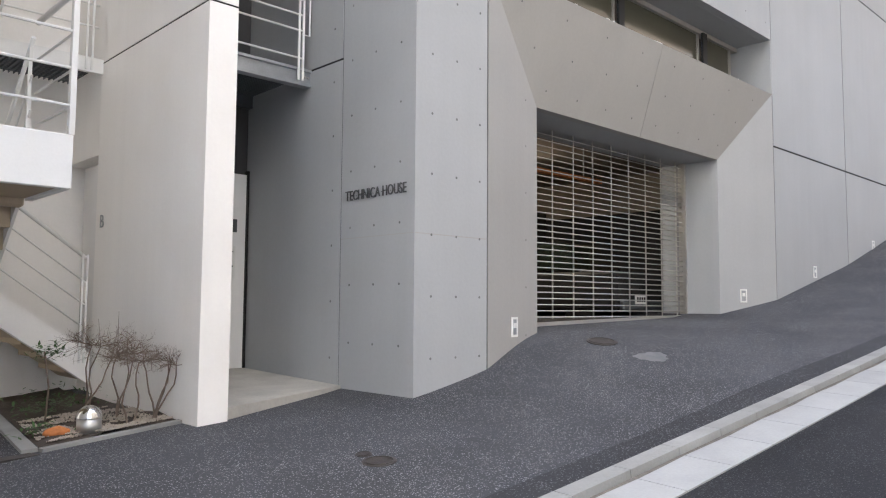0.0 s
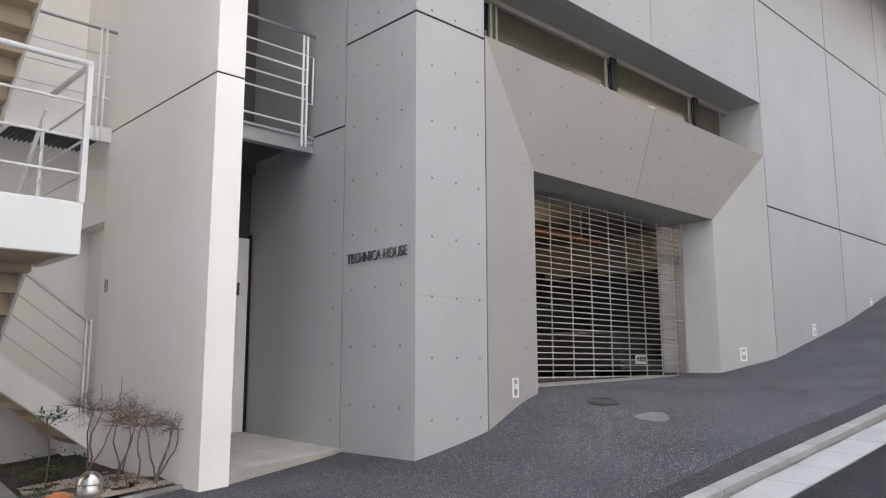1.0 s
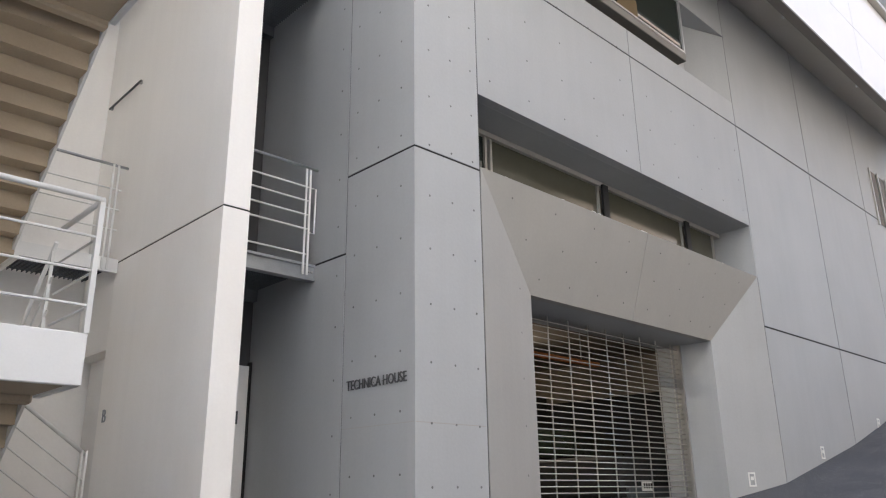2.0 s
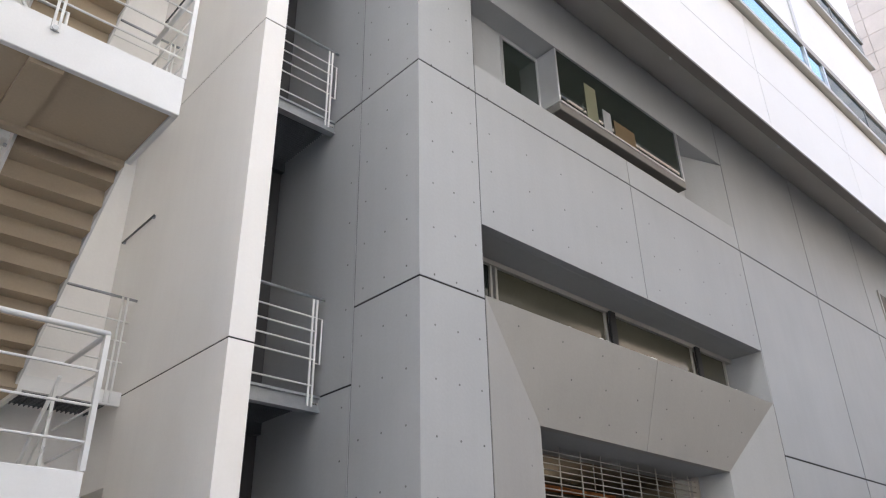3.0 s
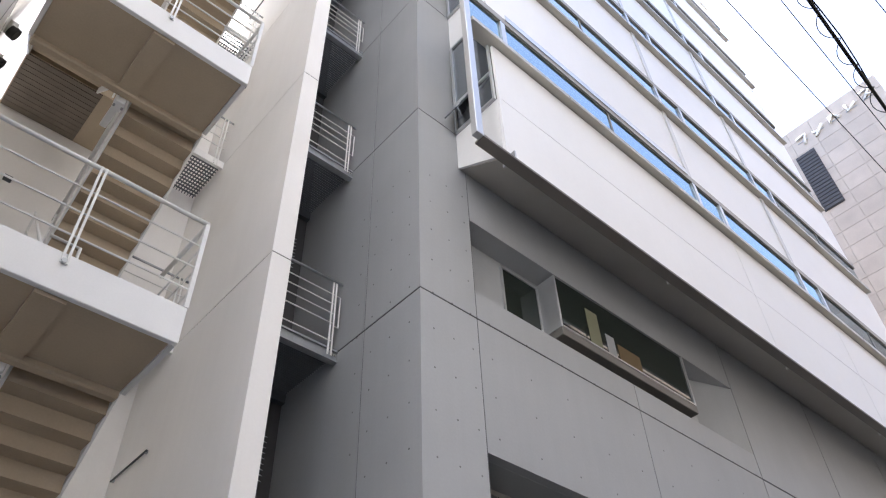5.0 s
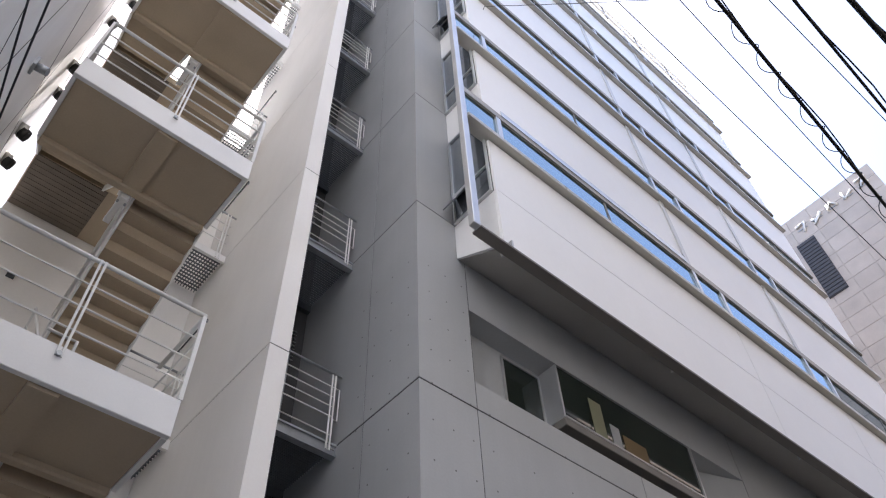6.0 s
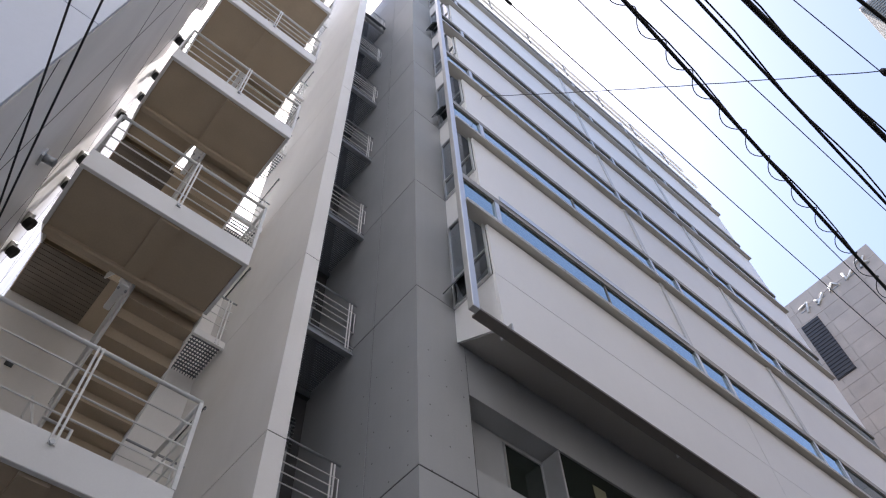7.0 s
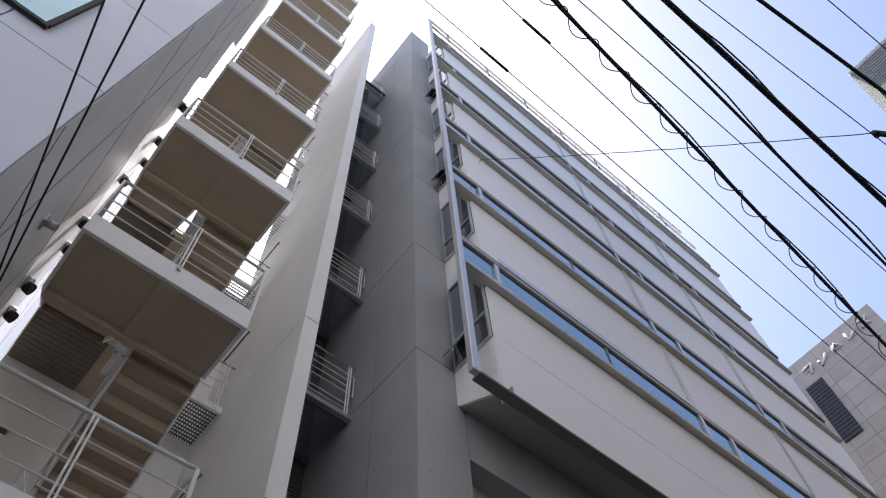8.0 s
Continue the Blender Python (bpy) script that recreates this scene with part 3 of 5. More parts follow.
for x in (0.9, 5.0, 9.0, 13.0, 17.0):
    part("bracket", box(B(), x, x + 0.03, -1.16 if x < 1 else -0.97, -0.9, 6.3, 6.47), ALU, frame_steel)
part("top_rail", box(B(), 0.1, 17.4, -1.15, -1.07, 33.004, 33.2), BAND_TRIM, frame_steel)
part("middle_rail", box(B(), 0.245, 18.0, -1.15, -1.07, 31.9, 32.1), BAND_TRIM, frame_steel)
for i in range(7):
    part("rail_post", box(B(), 1.2 + 2.4 * i, 1.26 + 2.4 * i, -1.14, -1.09, 31.6, 33.0), SHADE_TRIM, frame_steel)

# ---- cream fin wall ----
fin = structure("wall_fin", "tall cream painted concrete fin wall with fine joints")
FN0, FN1, FNY, FNE = -1.835, -1.56, 0.63, 4.15
part("core", box(B(), FN0 + 0.007, FN1 - 0.007, FNY + 0.007, FNE, -0.1, 32.9), JOINT, fin)
levels = [-0.03 + 4.0 * k for k in range(9)]
for za, zb in zip(levels, levels[1:] + [33.0]):
    part("panel", box(B(), FN0, FN1, FNY, FNE, za + 0.009, zb - 0.009), FIN, fin)
part("panel", box(B(), FN0, FN1, FNY, 3.15, -4.3, -0.04), FIN, fin)
part("panel", box(B(), FN0, FN1, 3.152, FNE, -1.05, -0.04), FIN, fin)
part("panel", box(B(), FN0 + 0.2, FN1, 3.152, FNE, -4.3, -1.054), FIN, fin)
# Hidden grey facing added so the pale fin bounces less light into the slot.
part("lining", box(B(), FN1 + 0.002, FN1 + 0.02, FNY + 0.3, 3.19, -3.6, 32.9), CONCRETE, fin, "unseen grey facing added to keep the slot dark")
wall_stair = structure("wall_stairwell", "cream painted rear wall of the outdoor stairwell")
part("rear", box(B(), -5.24, -1.5, FNE + 0.004, FNE + 0.2, -4.3, 13.0), FIN, wall_stair)

# ---- slot between fin and pier ----
wall_slot = structure("wall_slot", "dark recessed wall with doors behind the escape balconies")
SLY = 3.2
# The wall's near-black colour carries the deep shade inside the slot.
part("rear", box(B(), FN1, 0.0, SLY, SLY + 0.15, -3.6, 33.0), SLOT_SHADE, wall_slot)


def balcony(z):
    ob = root("escape_balcony", (-0.76, 1.85, z), "small steel grating escape balcony with pipe railing", "balcony", "escape balconies")
    part("channel_beam", box(B(), FN1, -0.002, 1.82, 1.9, z - 0.2, z), GALV, ob)
    part("flange", box(B(), FN1, -0.002, 1.79, 1.818, z - 0.03, z), GALV, ob)
    part("flange", box(B(), FN1, -0.002, 1.79, 1.818, z - 0.2, z - 0.17), GALV, ob)
    part("rear_beam", box(B(), FN1, -0.002, 3.1, 3.196, z - 0.2, z - 0.02), DARK_STEEL, ob)
    bm = B()
    for i in range(44):
        xx = FN1 + 0.03 + i * 0.0345
        box(bm, xx, xx + 0.005, 1.9, 3.1, z - 0.06, z - 0.02)
    for i in range(24):
        yy = 1.93 + i * 0.049
        box(bm, FN1 + 0.01, -0.01, yy, yy + 0.01, z - 0.055, z - 0.025)
    part("grating", bm, DARK_STEEL, ob)
    for dx in (0.0, 0.055):
        part("post", box(B(), -0.2 + dx, -0.175 + dx, 1.768, 1.785, z - 0.15, z + 1.2), RAIL, ob)
    part("handrail", tube(B(), (FN1, 1.777, z + 1.22), (-0.03, 1.777, z + 1.22), 0.018, 8), GALV, ob)
    for h in (0.1, 0.42, 0.6, 0.78, 0.96):
        part("bar", tube(B(), (FN1, 1.777, z + h), (-0.15, 1.777, z + h), 0.011, 6), RAIL, ob)
    part("loop", chain(B(), [(-0.15, 1.777, z + 0.96), (-0.05, 1.777, z + 0.96), (-0.05, 1.777, z + 0.38), (-0.15, 1.777, z + 0.38)], 0.011), RAIL, ob)
    for xx in (-0.09, -0.05):
        part("bolt", tube(B(), (xx, 1.78, z - 0.1), (xx, 1.8, z - 0.1), 0.014, 6), STAINLESS, ob)
    return ob


def slot_door(z):
    ob = root("balcony_door", (-0.6, SLY, z), "grey-green steel door with a louvre above", "door", "escape doors")
    part("leaf", box(B(), -1.45, -0.3, SLY - 0.03, SLY - 0.003, z, z + 2.3), INTERIOR, ob)
    for xx in (-1.51, -0.296):
        part("frame", box(B(), xx, xx + 0.05, SLY - 0.05, SLY - 0.003, z, z + 3.0), GALV, ob)
    lv = part("louvre", box(B(), -1.1, -0.2, SLY - 0.02, SLY - 0.003, z + 2.4, z + 3.2), DARK_STEEL, ob)
    bm = B()
    for i in range(9):
        zz = z + 2.45 + i * 0.085
        hexa(bm, [(-1.1, SLY - 0.09, zz), (-0.2, SLY - 0.09, zz), (-0.2, SLY - 0.022, zz + 0.05), (-1.1, SLY - 0.022, zz + 0.05)], [(-1.1, SLY - 0.09, zz + 0.01), (-0.2, SLY - 0.09, zz + 0.01), (-0.2, SLY - 0.022, zz + 0.06), (-1.1, SLY - 0.022, zz + 0.06)])
    part("slats", bm, GALV, lv)
    return ob


top_beam = root("tie_beam", (-0.76, 1.8, 28.1), "dark steel beam bridging the slot between fin and pier", "beam")
part("web", box(B(), FN1 + 0.022, -0.004, 1.76, 1.84, 28.1, 28.4), DARK_STEEL, top_beam)
part("flange", box(B(), FN1 + 0.022, -0.004, 1.70, 1.90, 28.06, 28.098), DARK_STEEL, top_beam)
b0, d0 = balcony(0.0), slot_door(0.02)
for k in range(1, 8):
    copy_thing(b0, pose(-0.76, 1.85, 4.0 * k))
    copy_thing(d0, pose(-0.6, SLY, 4.0 * k + 0.02))

passage = structure("passage_floor", "raised pale concrete passage floor with a worn edge", "floor")
part("slab", hexa(B(), [(FN1, 0.68, -4.1), (0.0, 1.14, -4.1), (0.0, SLY, -4.1), (FN1, SLY, -4.1)], [(FN1, 0.68, -3.565), (0.0, 1.14, -3.51), (0.0, SLY, -3.45), (FN1, SLY, -3.45)]), SLAB, passage)
entry = root("entrance_door", (-0.55, 3.16, -3.45), "pale steel entrance door with a notice and an intercom", "door")
part("leaf", box(B(), -1.2, -0.037, 3.14, 3.18, -3.45, -1.05), STAIR_PAINT, entry)
part("frame", box(B(), -0.035, -0.006, 3.12, 3.19, -3.45, -1.0), BLACK, entry)
part("name_plate", box(B(), -0.42, -0.16, 3.125, 3.138, -1.78, -1.62), DARK_STEEL, entry)
part("notice", box(B(), -0.45, -0.17, 3.133, 3.138, -2.35, -1.95), WHITE, entry, "white paper notice")
bm = B()
for i in range(5):
    box(bm, -0.42, -0.2 - 0.02 * (i % 3), 3.13, 3.1325, -2.03 - 0.06 * i, -2.015 - 0.06 * i)
part("text_bars", bm, DARK_STEEL, entry)

# ---- outdoor stair ----
SX0, SX1, SXM = -5.24, -2.96, -4.03


def landing(bottom, y0, y1):
    z1 = bottom + 0.40
    ob = root("stair_landing", ((SX0 + SX1) / 2, y0, bottom), "white painted stair landing with cream underside and pipe railing", "landing", "stair landings")
    part("front_band", box(B(), SX0, SX1, y0, y0 + 0.06, bottom, z1), STAIR_PAINT, ob, "white front band", bevel=0.006)
    part("side_band", box(B(), SX1 - 0.05, SX1, y0 + 0.064, y1, bottom, z1), STAIR_PAINT, ob)
    part("side_band", box(B(), SX0, SX0 + 0.05, y0 + 0.064, y1, bottom, z1), STAIR_PAINT, ob)
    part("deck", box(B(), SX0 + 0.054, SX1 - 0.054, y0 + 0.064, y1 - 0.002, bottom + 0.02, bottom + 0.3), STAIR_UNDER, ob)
    part("bounce_cut_floor", box(B(), SX0 + 0.056, SX1 - 0.056, y0 + 0.066, y1 - 0.004, bottom + 0.302, bottom + 0.31), BOUNCE_SHEET, ob, "added dark sheet cutting bounce onto the underside above")
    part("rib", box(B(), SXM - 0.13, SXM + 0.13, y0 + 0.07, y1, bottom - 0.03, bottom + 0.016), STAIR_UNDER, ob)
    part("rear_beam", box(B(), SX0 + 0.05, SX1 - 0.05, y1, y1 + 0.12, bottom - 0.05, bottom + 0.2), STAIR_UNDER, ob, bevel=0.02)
    zr = z1
    part("handrail", tube(B(), (SX0 + 0.02, y0 + 0.02, zr + 1.1), (SX1, y0 + 0.02, zr + 1.1), 0.024, 10), RAIL, ob)
    part("handrail", tube(B(), (SX1 - 0.01, y0 + 0.02, zr + 1.1), (SX1 - 0.01, y1, zr + 1.1), 0.024, 10), RAIL, ob)
    part("handrail", tube(B(), (SX0 + 0.02, y0 + 0.02, zr + 1.1), (SX0 + 0.02, y1, zr + 1.1), 0.024, 10), RAIL, ob)
    for h in (0.22, 0.5, 0.78):
        part("bar", tube(B(), (SX0 + 0.02, y0 + 0.02, zr + h), (SX1 - 0.01, y0 + 0.02, zr + h), 0.011, 6), RAIL, ob)
        part("bar", tube(B(), (SX1 - 0.01, y0 + 0.02, zr + h), (SX1 - 0.01, y1, zr + h), 0.011, 6), RAIL, ob)
        part("bar", tube(B(), (SX0 + 0.02, y0 + 0.02, zr + h), (SX0 + 0.02, y1, zr + h), 0.011, 6), RAIL, ob)
    for xx in (-4.09, -4.045):
        part("post", box(B(), xx, xx + 0.022, y0 - 0.02, y0 - 0.004, zr - 0.12, zr + 1.1), RAIL, ob)
    part("bolt", tube(B(), (-4.06, y0 - 0.035, zr - 0.1), (-4.06, y0 - 0.004, zr - 0.1), 0.025, 8), GALV, ob)
    part("post", box(B(), SX1 - 0.035, SX1 + 0.006, y0 - 0.004, y0 + 0.05, zr + 0.002, zr + 1.08), RAIL, ob)
    part("post", box(B(), SX0, SX0 + 0.03, y0 - 0.004, y0 + 0.05, zr + 0.002, zr + 1.08), RAIL, ob)
    part("inner_rail", chain(B(), [(SXM + 0.2, y1 - 0.1, zr + 0.1), (SXM + 0.2, y1 - 0.1, zr + 0.9), (SXM - 0.1, y1 - 0.1, zr + 0.9)], 0.018, 8), RAIL, ob)
    return ob


def flight(x0, x1, y0, z0, y1, z1, n, label):
    """A folded-plate flight with side stringers, from (y0, z0) to (y1, z1)."""
    ob = root("stair_flight", ((x0 + x1) / 2, y0, z0), label, "stairs", "stair flights")
    dy, dz = (y1 - y0) / n, (z1 - z0) / n
    for i in range(n):
        ya, yb, za, zb = y0 + i * dy, y0 + (i + 1) * dy, z0 + i * dz, z0 + (i + 1) * dz
        zt = max(za, zb) if dz > 0 else za + dz
        lo, hi = min(ya, yb), max(ya, yb)
        bm = B()
        if dz > 0:
            box(bm, x0 + 0.03, x1 - 0.03, lo, lo + 0.03 if dy > 0 else hi, za - 0.03, zb)
            box(bm, x0 + 0.03, x1 - 0.03, lo + 0.031, hi + 0.03, zb - 0.035, zb)
        else:
            box(bm, x0 + 0.03, x1 - 0.03, lo - 0.0, hi + 0.03, zb - 0.035, zb)
            box(bm, x0 + 0.03, x1 - 0.03, lo - 0.03, lo - 0.001, zb - 0.035, za)
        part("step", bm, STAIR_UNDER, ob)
        part("bounce_cut_tread", box(B(), x0 + 0.034, x1 - 0.034, lo + 0.004, hi - 0.004, zt + 0.001, zt + 0.006), BOUNCE_SHEET, ob)
    for xx in (x0, x1 - 0.028):
        lo, hi = -0.2, 0.16
        part("stringer", hexa(B(), [(xx, y0, z0 + lo), (xx + 0.028, y0, z0 + lo), (xx + 0.028, y1, z1 + lo), (xx, y1, z1 + lo)], [(xx, y0, z0 + hi), (xx + 0.028, y0, z0 + hi), (xx + 0.028, y1, z1 + hi), (xx, y1, z1 + hi)]), STAIR_PAINT, ob)
        part("handrail", tube(B(), (xx + 0.014, y0, z0 + 1.0), (xx + 0.014, y1, z1 + 1.0), 0.02, 8), RAIL, ob)
        for h in (0.38, 0.68):
            part("bar", tube(B(), (xx + 0.014, y0, z0 + h), (xx + 0.014, y1, z1 + h), 0.009, 6), RAIL, ob)
        for s in (0.04, 0.96):
            yy, zz = y0 + (y1 - y0) * s, z0 + (z1 - z0) * s
            part("post", box(B(), xx, xx + 0.028, yy - 0.012, yy + 0.012, zz + 0.1, zz + 1.0), RAIL, ob)
    return ob


def rear_landing(z):
    ob = root("rear_landing", (-3.5, 3.0, z), "cream rear stair landing bridged to the fin by steel grating", "landing", "rear landings")
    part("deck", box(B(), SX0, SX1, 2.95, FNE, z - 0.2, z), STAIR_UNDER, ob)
    part("bounce_cut_floor", box(B(), SX0 + 0.01, SX1 - 0.01, 2.96, FNE - 0.01, z + 0.001, z + 0.008), BOUNCE_SHEET, ob, "added dark sheet cutting bounce onto the underside above")
    for i in range(11):
        part("deck_rib", box(B(), SX0 + 0.02, SXM - 0.02, 2.97 + i * 0.105, 3.066 + i * 0.105, z - 0.216, z - 0.2036), DARK_BROWN, ob)
    part("deck_sheet", box(B(), SX0 + 0.02, SXM - 0.02, 2.96, FNE - 0.002, z - 0.2035, z - 0.201), DARK_BROWN, ob, "dark corrugated deck underside")
    part("edge", box(B(), SX1 + 0.002, SX1 + 0.05, 2.95, FNE, z - 0.24, z + 0.03), STAIR_PAINT, ob)
    part("beam", box(B(), SX1 + 0.06, FN0 - 0.004, 3.1, 3.16, z - 0.16, z), STAIR_PAINT, ob)
    bm = B()
    for i in range(20):
        xx = SX1 + 0.07 + i * 0.053
        box(bm, xx, xx + 0.008, 3.165, FNE, z - 0.06, z - 0.01)
    for i in range(12):
        yy = 3.2 + i * 0.08
        box(bm, SX1 + 0.06, FN0 - 0.01, yy, yy + 0.01, z - 0.05, z - 0.015)
    part("grating", bm, DARK_STEEL, ob)
    part("handrail", tube(B(), (SX1 + 0.05, 3.12, z + 1.15), (FN0 - 0.01, 3.12, z + 1.15), 0.018, 8), GALV, ob)
    for h in (0.35, 0.6, 0.85):
        part("bar", tube(B(), (SX1 + 0.05, 3.12, z + h), (FN0 - 0.06, 3.12, z + h), 0.01, 6), RAIL, ob)
    for xx in (FN0 - 0.2, FN0 - 0.14):
        part("post", box(B(), xx, xx + 0.022, 3.085, 3.1, z - 0.14, z + 1.15), RAIL, ob)
    return ob


LY0, LY1 = -0.22, 0.80
la = landing(1.48, LY0, LY1)
fr = flight(SXM + 0.1, SX1, LY1 + 0.12, 1.80, 3.0, 0.0, 10, "cream folded-plate stair flight descending from the landing")
fl = flight(SX0, SXM - 0.1, LY1 + 0.12, 1.80, 3.0, 4.0, 11, "cream folded-plate stair flight rising to the floor above")
rl = rear_landing(0.0)
for k in range(1, 8):
    d = Vector((0, 0, 4.0 * k))
    for ob in (la, fr, fl, rl):
        if k == 7 and ob is fl:
            continue
        copy_thing(ob, Matrix.Translation(ob.location + d))
for k in range(0, 3):
    hole = root("vent_box", (-4.6, FNE, 2.4 + 4 * k), "small dark square vent in the stairwell wall", "vent", "stairwell vents")
    part("grille", box(B(), -4.66, -4.54, FNE - 0.02, FNE + 0.002, 2.34 + 4 * k, 2.46 + 4 * k), DARK_STEEL, hole)
for k in range(0, 7):
    clip = root("stringer_bracket", (SXM, 1.0, 1.6 + 4 * k), "white steel bracket joining stair flights to the landing", "bracket", "stringer brackets")
    part("plate", box(B(), SXM - 0.06, SXM + 0.06, LY1 + 0.124, LY1 + 0.3, 1.36 + 4 * k, 1.75 + 4 * k), STAIR_PAINT, clip, bevel=0.01)
    part("plate", box(B(), SXM - 0.045, SXM + 0.045, LY1 + 0.3, LY1 + 0.75, 1.5 + 4 * k, 1.57 + 4 * k), STAIR_PAINT, clip, bevel=0.01)
    for dx in (-0.05, 0.05):
        part("bolt", tube(B(), (SXM + dx, LY1 + 0.2, 1.33 + 4 * k), (SXM + dx, LY1 + 0.2, 1.36 + 4 * k), 0.016, 6), GALV, clip)
# entrance level
landing(-1.84, 0.44, 1.4)
flight(SX0, SXM - 0.1, 1.5, -1.44, 3.0, 0.0, 8, "cream folded-plate stair flight rising to the first floor")
flight(SXM + 0.1, SX1, 1.5, -1.44, 3.1, -2.9, 8, "cream folded-plate stair flight below the first landing")

# lowest flight, running along the street front down to the side door
lower = root("stair_flight", (-2.6, 3.15, -3.7), "cream concrete lower stair flight with closed side and pipe rail", "stairs", "stair flights")
LFY0, LFY1 = 3.1, 4.1
lx0, lz0, lx1, lz1 = -4.0, -1.67, -1.86, -3.2
sl = (lz1 - lz0) / (lx1 - lx0)
part("stringer", hexa(B(), [(lx0, LFY0, lz0 - 0.33), (lx1, LFY0, lz1 - 0.33), (lx1, LFY0 + 0.12, lz1 - 0.33), (lx0, LFY0 + 0.12, lz0 - 0.33)], [(lx0, LFY0, lz0), (lx1, LFY0, lz1), (lx1, LFY0 + 0.12, lz1), (lx0, LFY0 + 0.12, lz0)]), FIN, lower)
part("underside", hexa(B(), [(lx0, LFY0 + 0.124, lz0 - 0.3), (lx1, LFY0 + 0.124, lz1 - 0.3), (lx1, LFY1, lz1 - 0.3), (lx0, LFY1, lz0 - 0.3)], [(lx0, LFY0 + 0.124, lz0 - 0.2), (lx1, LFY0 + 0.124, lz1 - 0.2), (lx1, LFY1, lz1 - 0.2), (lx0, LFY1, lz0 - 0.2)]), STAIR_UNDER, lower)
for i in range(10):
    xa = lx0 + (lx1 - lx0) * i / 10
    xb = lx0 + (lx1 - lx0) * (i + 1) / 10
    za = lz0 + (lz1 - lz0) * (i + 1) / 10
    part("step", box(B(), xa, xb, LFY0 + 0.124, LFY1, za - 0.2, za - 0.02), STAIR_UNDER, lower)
for h, r in ((0.98, 0.02), (0.72, 0.009), (0.48, 0.009), (0.24, 0.009)):
    part("handrail" if h > 0.9 else "bar", tube(B(), (lx0, LFY0 + 0.03, lz0 + h), (lx1 - 0.06, LFY0 + 0.03, lz1 + h + 0.03), r, 8), RAIL, lower)
for xx in (lx1 - 0.12, lx1 - 0.075):
    part("post", box(B(), xx, xx + 0.02, LFY0 - 0.015, LFY0 - 0.003, lz1 - 0.1, lz1 + 1.05), RAIL, lower)

# For the unseen blocks: grey holds back frontal fill, white bounces sun.
FILL_CUT_GREY = material("fill_cut_grey", (0.15, 0.145, 0.135), 0.8, vary=0.1, scale=0.4)
BOUNCE_WHITE = material("bounce_white", (0.85, 0.845, 0.83), 0.8, vary=0.06, scale=0.4)
ASPHALT_DARK = asphalt("patched_asphalt", (0.04, 0.041, 0.045), (0.2, 0.2, 0.21), 0.24)

MIRROR_STEEL = material("polished_steel", (0.72, 0.71, 0.70), 0.12, 1.0, vary=0.03, bump=0.0)
GUTTER_LINE = material("gutter_line", (0.13, 0.115, 0.10), 0.9, vary=0.4, scale=5, fine=40, bump=0.3)
# Emission for the added garage lamp, which brightens the room behind the shutter.
GLOW = bpy.data.materials.new("fill_glow")
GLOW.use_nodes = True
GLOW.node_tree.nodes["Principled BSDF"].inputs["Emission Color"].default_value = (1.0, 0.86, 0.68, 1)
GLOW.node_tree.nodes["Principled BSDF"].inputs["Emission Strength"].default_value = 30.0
PATCH = material("worn_mortar", (0.14, 0.14, 0.147), 0.85, vary=0.3, scale=6, fine=50, bump=0.4)

# ---- neighbouring tower ----
tower = root("office_tower", (-8, 5, -5), "pale grey panelled neighbour tower with a rendered side wall", "building")
TX, TY = -5.6, -2.6
part("side_wall", box(B(), -9.6, TX, TY + 0.06, 16, -5, 38), ROUGH_WALL, tower, "sunlit rendered side wall")
for i in range(4):
    for k in range(18):
        xa, xb = TX - 1.0 * (i + 1), TX - 1.0 * i
        za, zb = -5 + 2.2 * k, -5 + 2.2 * (k + 1)
        part("panel", box(B(), xa + 0.008, xb - 0.008, TY, TY + 0.05, za + 0.008, zb - 0.008), BLUE_TILE, tower)
for k in range(0, 9):
    z = 4.22 + 4 * (k - 1)
    w = part("window", box(B(), -7.7, -6.36, TY - 0.03, TY - 0.004, z, z + 1.3), GLASS, tower)
    part("frame", box(B(), -7.75, -6.32, TY - 0.05, TY - 0.004, z - 0.06, z - 0.002), BLACK, w)
    part("frame", box(B(), -6.358, -6.31, TY - 0.05, TY - 0.004, z, z + 1.3), BLACK, w)
for y, z in ((3.31, 7.73), (2.50, 7.52), (3.34, 10.02), (2.52, 9.77), (2.87, 12.45), (3.86, 15.52), (2.94, 15.09), (1.76, 14.88)):
    v = part("vent_hood", tube(B(), (TX, y, z), (TX + 0.12, y, z), 0.11, 14), STAINLESS, tower, "round steel vent hood")
    part("vent_mouth", tube(B(), (TX + 0.06, y, z - 0.05), (TX + 0.16, y, z - 0.09), 0.10, 14), BLACK, v)

lamp = part("wall_camera", tube(B(), (TX, -0.2, 5.2), (TX + 0.16, -0.24, 5.16), 0.05, 10), GALV, tower, "small grey wall camera")
part("camera_mount", box(B(), TX, TX + 0.03, -0.28, -0.12, 5.12, 5.28), GALV, lamp)
for yy in (-1.2, 1.4, 4.2, 7.0, 10.0):
    part("wall_joint", box(B(), TX - 0.002, TX + 0.002, yy, yy + 0.02, -5, 38), JOINT, tower)
for zz in (3.0, 7.0, 11.0, 15.0, 19.0, 23.0, 27.0, 31.0):
    part("wall_joint", box(B(), TX - 0.002, TX + 0.003, TY + 0.06, 16, zz, zz + 0.02), JOINT, tower)
LOUVRE_DARK = material("charcoal_louvre_paint", (0.06, 0.06, 0.065), 0.7, vary=0.1, bump=0.0)
far = root("tan_tower", (34, 5, 0), "tan stone-clad building beyond the end of the street", "building")
part("wall", box(B(), 28.06, 42, -4.74, 14, -2, 32.0), TAN_TILE, far)
me_tile = mesh_of(box(B(), 0, 0.05, 0.01, 1.29, 0.01, 0.99), "stone_panel", TAN_TILE)
